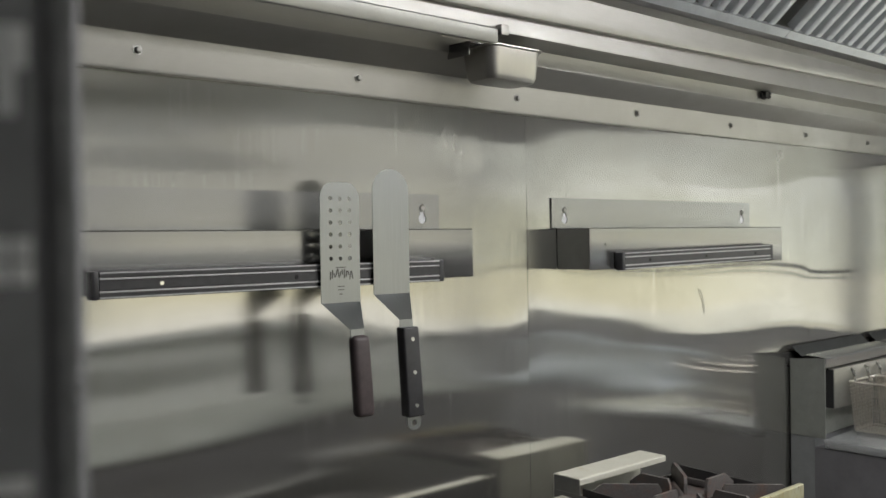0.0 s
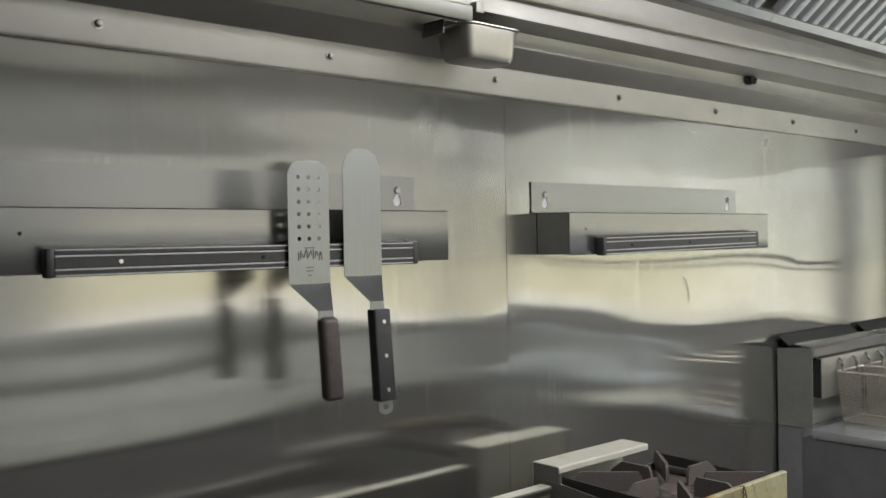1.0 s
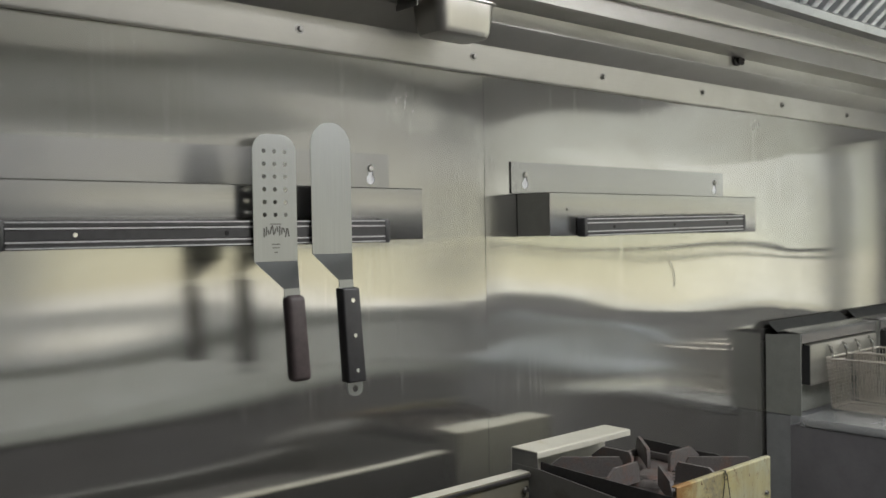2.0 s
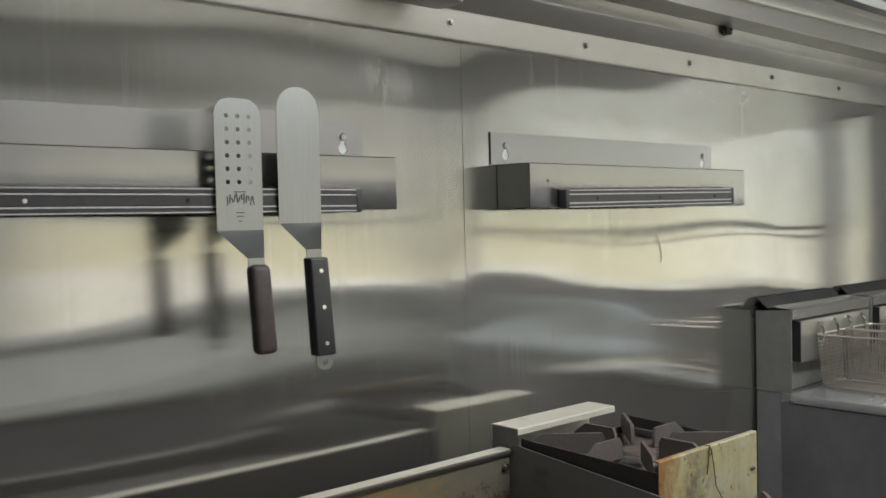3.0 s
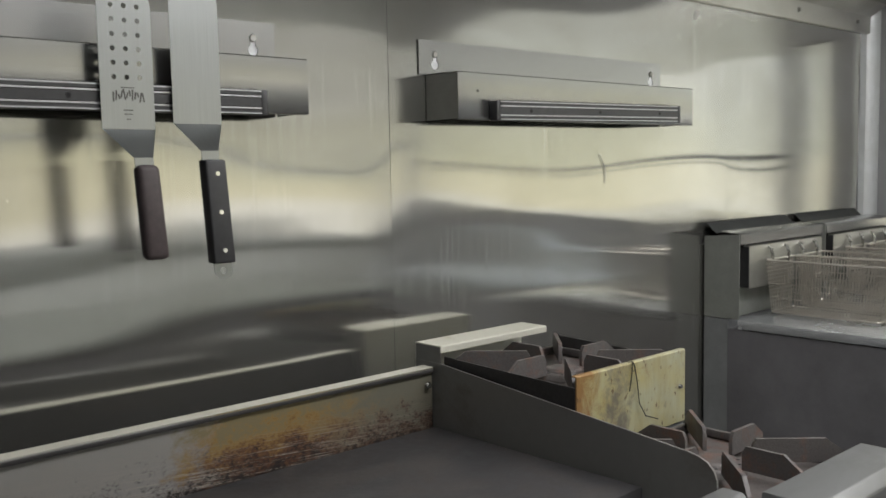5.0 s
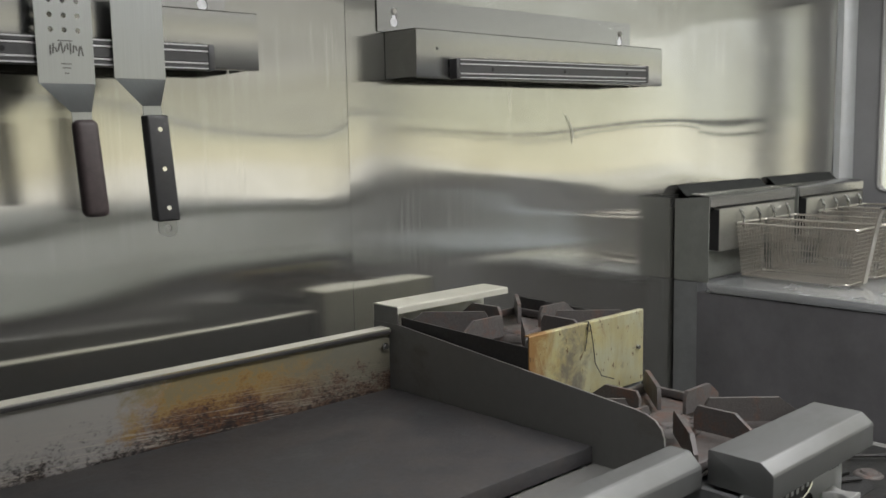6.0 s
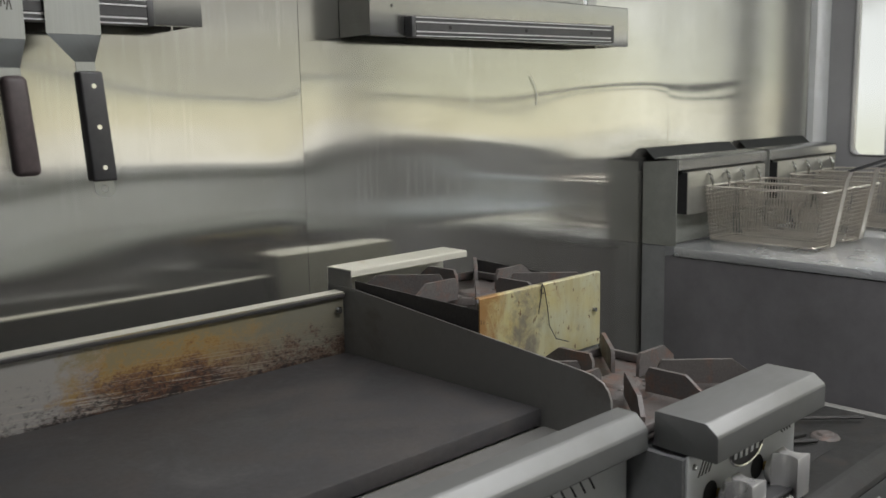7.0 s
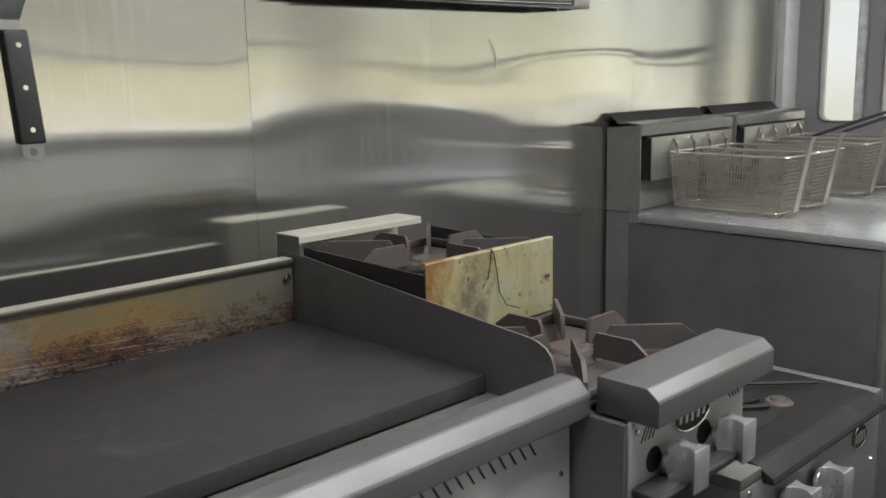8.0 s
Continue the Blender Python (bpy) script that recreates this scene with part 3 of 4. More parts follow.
# exhaust hood
hood = thing("exhaust_hood", "stainless exhaust hood with screwed wall flange and grease gutter", "hood")
X0, X1 = WEST + 0.01, EAST - 0.01
bm = bmesh.new()
sheet(bm, [(1.3795, 1.9525), (1.369, 1.953), (1.367, 1.957), (1.367, 2.006), (1.3655, 2.010), (1.3172, 2.040), (1.315, 2.043), (1.315, 2.080), (1.313, 2.083), (1.2265, 2.072)], "x", X0, X1, 0.002, -1.0)
part("wall_flange", bm, HOOD_STEEL, hood)
bm = bmesh.new()
sheet(bm, [(1.262, 2.060), (1.222, 2.048), (1.220, 2.051), (1.220, 2.074), (1.223, 2.077)], "x", X0, 1.262, 0.002, -1.0)
part("gutter", bm, DARK_STEEL, hood, "grease-stained drip gutter")
bm = bmesh.new()
a = [(1.228, 2.088), (1.214, 2.088), (1.212, 2.092), (1.212, 2.178), (1.190, 2.186)]
prof_l = [(y, z) for y, z in a] + [(y + 0.003, z + 0.002) for y, z in a[::-1]]
lo = [bm.verts.new((X0, y, z - 0.012 if z < 2.1 else z)) for y, z in prof_l]
hi = [bm.verts.new((X1, y, z + 0.042 if z < 2.1 else z - 0.025)) for y, z in prof_l]
bm.faces.new(lo), bm.faces.new(hi[::-1])
for i in range(len(lo)):
    j = (i + 1) % len(lo)
    bm.faces.new((lo[i], hi[i], hi[j], lo[j]))
part("inner_panel", bm, HOOD_STEEL, hood, "long folded steel inner panel")
bm = bmesh.new()
quad_box(bm, X0, X1, 1.2293, 1.36, 2.0745, 2.44)
part("plenum", bm, HOOD_STEEL, hood)
bm = bmesh.new()
quad_box(bm, 1.266, 1.286, 1.214, 1.232, 2.064, 2.084, 0.002)
part("gutter_bracket", bm, HOOD_STEEL, hood)
# flange screws
for i in range(8):
    bm = bmesh.new()
    x = 0.645 + 0.4085 * i
    disc(bm, (x, 1.3675, 1.984), (0, -1, 0), 0.0085, 0.0015, 14)
    disc(bm, (x, 1.366, 1.984), (0, -1, 0), 0.006, 0.006, 12, 0.0045, 0.0012)
    part("screw", bm, DARK_STEEL, hood, "", True)
bm = bmesh.new()
for sx, r0 in ((2.352, 0.013), (2.374, 0.009)):
    tube(bm, [(sx + r0 * math.cos(k * math.tau / 12), 1.309, 2.068 + r0 * math.sin(k * math.tau / 12)) for k in range(12)], 0.0035, 6, True)
disc(bm, (2.352, 1.315, 2.064), (0, -1, 0), 0.010, 0.016, 12)
part("ring_bolt", bm, BLACK_SHEET, hood, "small blackened ring bolt", True)

# baffle filters leaning forward as they rise
FB, FT = Vector((1.192, 2.190)), Vector((0.90, 2.440))
along = (FT - FB).normalized()
away = Vector((along.y, -along.x))
for i in range(5):
    x0 = X0 + 0.42 + i * 0.80
    x1 = min(x0 + 0.797, X1)
    f = thing("baffle_filter", "ribbed aluminium baffle filter leaning in the hood", "filter", "hood filters")

    def lay(u, w, x):
        p = FB + along * u - away * w
        return (x, p.x, p.y)
    length = (FT - FB).length
    bm = bmesh.new()
    for u0, u1 in ((0.0, 0.022), (length - 0.022, length)):
        vs = [bm.verts.new(lay(u, w, x)) for x in (x0, x1) for u, w in ((u0, 0.0), (u1, 0.0), (u1, 0.014), (u0, 0.014))]
        for q in ((0, 1, 2, 3), (4, 7, 6, 5), (0, 4, 5, 1), (1, 5, 6, 2), (2, 6, 7, 3), (3, 7, 4, 0)):
            bm.faces.new([vs[k] for k in q])
    part("frame", bm, FILTER_METAL, f)
    bm = bmesh.new()
    vs = [bm.verts.new(lay(u, -0.03, x)) for x, u in ((x0, 0.0), (x1, 0.0), (x1, length), (x0, length))]
    bm.faces.new(vs)
    part("backing", bm, DARK_STEEL, f)
    rib_mesh = None
    for k in range(int((x1 - x0) / 0.057)):
        xa = x0 + 0.010 + k * 0.057
        if rib_mesh is None:
            bm = bmesh.new()
            prof = [(0.0, -0.012), (0.003, 0.009), (0.006, 0.011), (0.028, 0.011), (0.031, 0.009), (0.034, -0.012), (0.0315, -0.012), (0.028, 0.007), (0.006, 0.007), (0.0025, -0.012)]
            lo = [bm.verts.new(lay(0.023, w, dx)) for dx, w in prof]
            hi = [bm.verts.new(lay(length - 0.023, w, dx)) for dx, w in prof]
            for q in range(len(prof)):
                r = (q + 1) % len(prof)
                bm.faces.new((lo[q], lo[r], hi[r], hi[q]))
            ob = part("slat", bm, FILTER_METAL, f)
            rib_mesh = ob.data
        else:
            ob = new("slat", rib_mesh)
            ob.parent = f
        ob.location = (xa, 0, 0)

# grease cup hanging under the gutter
cup = thing("grease_cup", "deep-drawn stainless grease cup hung under the hood", "cup")
bm = bmesh.new()
cx0, cx1, cy0, cy1, cz0, cz1 = 1.262, 1.405, 1.236, 1.330, 1.988, 2.052


def cup_ring(inset, z, r, n=6):
    return [(x, y, z) for x, y in [(px, py) for px, py in rounded(cx0 + inset, cx1 - inset, cy0 + inset, cy1 - inset, r, n)]]


rings = [[bm.verts.new(p) for p in cup_ring(i, z, r)] for i, z, r in ((0.020, cz0, 0.014), (0.011, cz0 + 0.003, 0.019), (0.006, cz0 + 0.012, 0.022), (0.001, cz1 - 0.003, 0.024), (-0.004, cz1 - 0.001, 0.026), (-0.004, cz1 + 0.001, 0.026), (0.001, cz1 + 0.001, 0.023), (0.008, cz0 + 0.012, 0.020))]
for a, b in zip(rings, rings[1:]):
    for k in range(len(a)):
        bm.faces.new((a[k], a[(k + 1) % len(a)], b[(k + 1) % len(a)], b[k]))
bm.faces.new(rings[0][::-1]), bm.faces.new(rings[-1])
part("bowl", bm, CUP_STEEL, cup, "", True)
bm = bmesh.new()
quad_box(bm, cx0 - 0.035, cx0 + 0.006, 1.26, 1.32, 2.053, 2.056, 0.001)
quad_box(bm, cx0 - 0.035, cx0 - 0.032, 1.26, 1.32, 2.030, 2.056, 0.001)
part("hanger", bm, BOX_STEEL, cup)


# wall brackets: folded steel boxes with a keyhole back plate
def bracket(xf0, xf1, xp0, xp1, group):
    b = thing("wall_bracket", "folded stainless tool bracket screwed to the wall by keyholes", "bracket", group)
    bm = bmesh.new()
    keys = []
    for kx in (xp0 + 0.042, xp1 - 0.042):
        kz = 1.748
        hole = [(kx + 0.005, kz + 0.009), (kx, kz + 0.012), (kx - 0.005, kz + 0.009), (kx - 0.005, kz - 0.008)]
        hole += [(kx + 0.0095 * math.cos(radians(a)), kz - 0.016 + 0.0095 * math.sin(radians(a))) for a in range(122, 419, 27)]
        hole += [(kx + 0.005, kz - 0.008)]
        keys.append(hole)
    outline_plate(bm, [(xp0, 1.712), (xp1, 1.712), (xp1, 1.779), (xp0, 1.779)], keys, 1.3755, 1.3775)
    part("back_plate", bm, BOX_STEEL, b, "back plate with keyhole slots")
    # pale patches added behind the keyholes, painted as the bright wall showing through
    for kx in (xp0 + 0.042, xp1 - 0.042):
        box_part("keyhole_wall_patch", LABEL_WHITE, b, (kx - 0.013, kx + 0.013, 1.3776, 1.3786, 1.718, 1.764), 0.0, "added pale patch for the bright wall seen through the keyhole")
    bm = bmesh.new()
    sheet(bm, [(1.3775, 1.7125), (1.2875, 1.7115), (1.2853, 1.7095), (1.285, 1.624), (1.2865, 1.6215), (1.300, 1.6210)], "x", xf0, xf1, 0.0016, 1.0)
    part("front", bm, BOX_STEEL, b)
    for xa, xb in ((xf0 + 0.0006, xf0 + 0.0022), (xf1 - 0.0022, xf1 - 0.0006)):
        bm = bmesh.new()
        prism(bm, [(1.3770, 1.622), (1.2866, 1.623), (1.2866, 1.7096), (1.3770, 1.7108)], "x", xa, xb)
        part("end_plate", bm, DARK_STEEL, b, "dull grey end plate")
    for kx in (xp0 + 0.042, xp1 - 0.042):
        bm = bmesh.new()
        disc(bm, (kx, 1.3775, 1.752), (0, -1, 0), 0.0072, 0.005, 12, 0.0055)
        part("screw", bm, DARK_STEEL, b, "", True)
    bm = bmesh.new()
    disc(bm, (xf0 + 0.052, 1.2856, 1.676), (0, -1, 0), 0.0026, 0.0008, 10)
    part("screw_hole", bm, VOID, b)
    return b


bracket(0.453, 1.252, 0.440, 1.248, "wall brackets")
bracket(1.592, 2.391, 1.574, 2.385, "wall brackets")


def magnet_bar(x0, z0, tilt):
    """Magnetic tool bar: ribbed black body, steel strips, end caps, screws."""
    b = thing("magnetic_tool_bar", "long black magnetic tool bar with steel strips on the bracket", "tool bar", "magnetic bars")
    L, H, D = 0.632, 0.040, 0.021
    yb = 1.2845
    bm = bmesh.new()
    prism(bm, [(yb, 0.001), (yb - D + 0.003, 0.001), (yb - D, 0.004), (yb - D, 0.0085), (yb - D + 0.003, 0.0095), (yb - D + 0.003, 0.0125), (yb - D, 0.0135), (yb - D, 0.0265), (yb - D + 0.003, 0.0275), (yb - D + 0.003, 0.0305), (yb - D, 0.0315), (yb - D, 0.036), (yb - D + 0.003, 0.039), (yb, 0.039)], "x", 0.012, L - 0.012)
    part("body", bm, BLACK_PLASTIC, b)
    for za in (0.0098, 0.0278):
        bm = bmesh.new()
        quad_box(bm, 0.012, L - 0.012, yb - D - 0.0004, yb - D + 0.004, za, za + 0.0024)
        part("strip", bm, STRIP_METAL, b, "bare steel magnet strip")
    for za in (0.0022, 0.0362):
        bm = bmesh.new()
        quad_box(bm, 0.012, L - 0.012, yb - D - 0.0004, yb - D + 0.0035, za, za + 0.0018)
        part("edge_line", bm, STRIP_METAL, b)
    for xa in (0.0, L - 0.012):
        bm = bmesh.new()
        quad_box(bm, xa, xa + 0.0119, yb - D - 0.001, yb, 0.0, H, 0.0035)
        part("end_cap", bm, BLACK_PLASTIC, b, "black plastic end cap", True)
    for xa in (0.100, 0.3225, 0.545):
        bm = bmesh.new()
        disc(bm, (xa, yb - D + 0.0005, 0.020), (0, -1, 0), 0.0042, 0.0016, 12, 0.003)
        part("screw", bm, CHROME if x0 < 1 and xa < 0.15 else VOID, b, "", True)
    b.matrix_world = pose(x0, 0, z0, 0, tilt, 0)
    return b


magnet_bar(0.530, 1.6165, 0.0)
magnet_bar(1.674, 1.6183, -0.7)


# turners held by the left bar
def handle_body(bm, x, y, z0, z1, w, d, taper=0.0, bevel=0.008):
    n0 = len(bm.verts)
    prism(bm, [(x - w / 2, z0), (x + w / 2, z0), (x + w / 2 - taper, z1), (x - w / 2 + taper, z1)], "y", y - d / 2, y + d / 2)
    bmesh.ops.bevel(bm, geom=list(bm.edges), offset=bevel, segments=3, profile=0.5, affect="EDGES")


def askew(bm, ztop, lean=0.066):
    """Lean a hanging handle sideways below its neck."""
    for v in bm.verts:
        v.co.x += max(0.0, ztop - v.co.z) * lean


def turner(xc, z0, ztop, corner, holes, neck, hz0, hz1, hmat, tab):
    t = thing("griddle_turner", "perforated steel griddle turner with a dark brown handle" if holes else "long solid steel griddle turner with a black riveted handle", "spatula", "griddle turners")
    yb, w = 1.2585, 0.0385
    outer = [(xc - w, z0), (xc + w, z0)]
    outer += [(xc + w - corner + corner * math.cos(radians(a)), ztop - corner + corner * math.sin(radians(a))) for a in range(0, 91, 10)]
    outer += [(xc - w + corner + corner * math.cos(radians(a)), ztop - corner + corner * math.sin(radians(a))) for a in range(90, 181, 10)]
    cut = [circle(xc + dx, z0 + 0.0715 + 0.0195 * k, 0.0036, 12) for k in range(6) for dx in (-0.0185, 0.0, 0.0185)] if holes else []
    bm = bmesh.new()
    outline_plate(bm, outer, cut, yb - 0.0014, yb)
    part("blade", bm, BLADE_STEEL, t)
    yh, zn, nx = 1.211, z0 - 0.041, neck
    bm = bmesh.new()
    lo = [(xc - w, yb - 0.0014, z0), (xc + w, yb - 0.0014, z0), (nx + 0.0135, yh, zn), (nx - 0.0135, yh, zn)]
    vs = [bm.verts.new(p) for p in lo] + [bm.verts.new((x, y + 0.0016, z + 0.0008)) for x, y, z in lo]
    for q in ((0, 1, 2, 3), (4, 7, 6, 5), (0, 4, 5, 1), (1, 5, 6, 2), (2, 6, 7, 3), (3, 7, 4, 0)):
        bm.faces.new([vs[k] for k in q])
    quad_box(bm, nx - 0.0135, nx + 0.0135, yh, yh + 0.0016, hz1 - 0.02, zn + 0.0006)
    askew(bm, zn)
    part("neck", bm, BLADE_STEEL, t, "cranked steel neck")
    bm = bmesh.new()
    handle_body(bm, nx + 0.002, yh + 0.0008, hz0, hz1, 0.035, 0.022, 0.0012, 0.0035 if tab else 0.0085)
    askew(bm, zn)
    h = part("handle", bm, hmat, t, "", True)
    if tab:
        for k in range(3):
            bm = bmesh.new()
            disc(bm, (nx + 0.003, yh - 0.0099, hz1 - 0.020 - 0.0555 * k), (0, -1, 0), 0.0042, 0.0012, 14, 0.0034)
            askew(bm, zn)
            part("rivet", bm, CHROME, h, "bright handle rivet", True)
        bm = bmesh.new()
        tx, tz = nx + 0.003, hz0 - 0.012
        out = [(tx - 0.0145, hz0 + 0.006)] + [(tx + 0.0145 * math.cos(radians(a)), tz + 0.011 * math.sin(radians(a))) for a in range(180, 361, 15)] + [(tx + 0.0145, hz0 + 0.006)]
        outline_plate(bm, out, [circle(tx, tz + 0.001, 0.0055, 14)], yh, yh + 0.002)
        askew(bm, zn)
        part("hanging_tab", bm, BLADE_STEEL, t, "steel hanging tab with a hole")
    else:
        # etched maker's mark as plain bars
        for k in range(12):
            bm = bmesh.new()
            u = xc - 0.0215 + 0.0039 * k
            mid = z0 + 0.0440 + 0.004 * math.sin(math.pi * k / 11) + 0.0015 * math.sin(2.3 * k)
            hgt, lean = 0.0055 + 0.0022 * math.sin(1.9 * k + 0.6), 0.0013 * math.sin(2.7 * k)
            prism(bm, [(u - lean, mid - hgt), (u - lean + 0.0019, mid - hgt), (u + lean + 0.0022, mid + hgt), (u + lean, mid + hgt)], "y", yb - 0.0018, yb - 0.0012)
            part("etched_mark", bm, INK, t)
        for zz, ww in ((z0 + 0.0565, 0.010), (z0 + 0.0255, 0.007), (z0 + 0.020, 0.006), (z0 + 0.013, 0.003)):
            bm = bmesh.new()
            quad_box(bm, xc - ww, xc + ww, yb - 0.0017, yb - 0.0012, zz, zz + 0.0014)
            part("etched_line", bm, INK, t)
    return t


turner(0.932, 1.592, 1.787, 0.026, True, 0.930, 1.411, 1.542, BROWN_HANDLE, False)
turner(1.037, 1.601, 1.812, 0.0375, False, 1.0295, 1.398, 1.548, BLACK_PLASTIC, True)


# griddle
def griddle():
    g = thing("griddle", "wide flat-top gas griddle with a blackened plate and stained splash", "griddle")
    gx0, gx1 = 0.574, 1.4885
    bm = bmesh.new()
    quad_box(bm, gx0 + 0.006, gx1 - 0.006, 0.790, 1.2485, 1.030, 1.0555, 0.002)
    part("cooking_plate", bm, GRIDDLE_IRON, g, "black seasoned cooking plate")
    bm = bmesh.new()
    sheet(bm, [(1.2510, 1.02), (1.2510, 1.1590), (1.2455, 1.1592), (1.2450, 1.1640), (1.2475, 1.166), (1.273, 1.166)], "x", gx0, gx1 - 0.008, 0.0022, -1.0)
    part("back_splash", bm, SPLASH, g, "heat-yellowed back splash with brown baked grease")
    # top edge strip, paler than the splash face
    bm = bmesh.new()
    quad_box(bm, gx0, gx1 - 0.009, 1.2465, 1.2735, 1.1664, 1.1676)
    part("splash_top", bm, CAP_SHEET, g, "pale steel strip along the top edge")
    # back of the splash in black, much darker than its front face
    bm = bmesh.new()
    quad_box(bm, gx0, gx1 - 0.009, 1.2700, 1.2735, 1.020, 1.1655)
    part("splash_back", bm, BLACK_SHEET, g, "black back plate of the splash")
    # black strip stands in for the shadow line below the top edge
    bm = bmesh.new()
    quad_box(bm, gx0, gx1 - 0.009, 1.2435, 1.2500, 1.1580, 1.1645, 0.0012)
    part("hem_shadow", bm, BLACK_SHEET, g, "black strip painted as the shadow under the top edge")
    prof = [(1.300, 1.02), (1.300, 1.1745), (1.235, 1.1745), (0.715, 1.1245)]
    prof += [(0.699, 1.1215), (0.684, 1.1150), (0.674, 1.1045), (0.6695, 1.092), (0.668, 1.020)]
    for xa, xb in ((gx1 - 0.0035, gx1), (gx0, gx0 + 0.0035)):
        bm = bmesh.new()
        prism(bm, prof, "x", xa, xb)
        part("side_splash", bm, SIDE_SHEET, g, "greasy sloped side splash")
    bm = bmesh.new()
    quad_box(bm, gx0 + 0.004, gx1 - 0.004, 0.668, 0.789, 1.020, 1.0285)
    part("grease_trough", bm, SIDE_SHEET, g, "greasy steel grease trough")
    bm = bmesh.new()
    prism(bm, [(0.667, 1.022), (0.667, 1.081), (0.664, 1.0838), (0.636, 1.0838), (0.632, 1.082), (0.6165, 1.067), (0.6145, 1.063), (0.6145, 1.037), (0.617, 1.034), (0.645, 1.034)], "x", gx0, gx1 + 0.004, 0.0008)
    part("front_rail", bm, RAIL_STEEL, g, "bevelled stainless front rail")
    bm = bmesh.new()
    quad_box(bm, gx0, gx1 - 0.001, 0.645, 1.296, 0.79, 1.019)
    part("body", bm, TRIM_STEEL, g)
    for k in range(24):
        bm = bmesh.new()
        x = 1.432 - 0.019 * k
        prism(bm, [(x - 0.029, 1.016), (x - 0.026, 1.016), (x - 0.014, 0.997), (x - 0.017, 0.997)], "y", 0.6440, 0.6455)
        part("vent_slot", bm, VOID, g)
    for kx in (1.335, 0.72, 1.03):
        knob(g, (kx, 0.645, 0.935))
    bm = bmesh.new()
    disc(bm, (1.467, 1.2455, 1.135), (0, -1, 0), 0.007, 0.004, 14, 0.0045)
    part("bolt", bm, CHROME, g, "", True)
    bm = bmesh.new()
    disc(bm, (1.468, 0.6455, 0.955), (0, -1, 0), 0.005, 0.003, 12, 0.004)
    part("screw", bm, CHROME, g, "", True)
    for lx in (gx0 + 0.04, gx1 - 0.06):
        for ly in (0.70, 1.24):
            bm = bmesh.new()
            disc(bm, (lx, ly, 0.69), (0, 0, 1), 0.02, 0.101, 14)
            part("leg", bm, CHROME, g, "", True)
    return g


def knob(parent, at, r=0.022):
    """Cast control knob: round skirt and a grip block with hollowed sides."""
    x, y, z = at
    bm = bmesh.new()
    disc(bm, (x, y, z), (0, -1, 0), r, 0.008, 24, r * 0.94, 0.0012)
    k = part("knob", bm, KNOB_STEEL, parent, "cast metal control knob")
    bm = bmesh.new()
    pts = [(x + 0.0085 + 0.0115 * (2 * v - 1) ** 2, y - 0.0082 - 0.040 * v) for v in [i / 8 for i in range(9)]]
    back = [(2 * x - px, py) for px, py in pts[::-1]]
    prism(bm, pts + back, "z", z - 0.030, z + 0.030, 0.0022)
    part("grip", bm, KNOB_STEEL, k)
    return k


griddle()
bm = bmesh.new()
quad_box(bm, 0.50, 2.30, 0.60, 1.33, 0.655, 0.6915, 0.004)
quad_box(bm, 0.52, 2.28, 0.62, 1.32, 0.02, 0.654)
solid("equipment_stand", bm, DARK_STEEL, "steel equipment stand under the cook line", "stand")


# step-up two-burner hot plate
def grate_fins(bm, cx, cy, z, hx, hy):
    """Cast fins of one burner grate: from the rim inwards, with sloped inner ends."""
    def fin(a, b, z0, h0, h1, th=0.0065):
        a, b = Vector(a), Vector(b)
        d = (b - a).normalized()
        s = Vector((-d.y, d.x)) * th / 2
        L = (b - a).length
        prof = [(0.0, 0.0), (L, 0.0), (L, h1), (L - 0.006, h0), (0.028, h0), (0.0, h0 * 0.45)]
        lo = [bm.verts.new((*(a + d * u + s), z0 + v)) for u, v in prof]
        hi = [bm.verts.new((*(a + d * u - s), z0 + v)) for u, v in prof]
        bm.faces.new(lo), bm.faces.new(hi[::-1])
        for i in range(len(prof)):
            j = (i + 1) % len(prof)
            bm.faces.new((lo[i], hi[i], hi[j], lo[j]))
    h = 0.038
    for sx, sy in ((1, 0), (-1, 0), (0, 1), (0, -1)):
        fin((cx + sx * hx, cy + sy * hy), (cx + sx * 0.050, cy + sy * 0.050), z - h, h, 0.027)
    for sx, sy in ((1, 1), (-1, 1), (1, -1), (-1, -1)):
        fin((cx + sx * hx * 0.97, cy + sy * hy * 0.97), (cx + sx * 0.042, cy + sy * 0.042), z - h, h, 0.027)


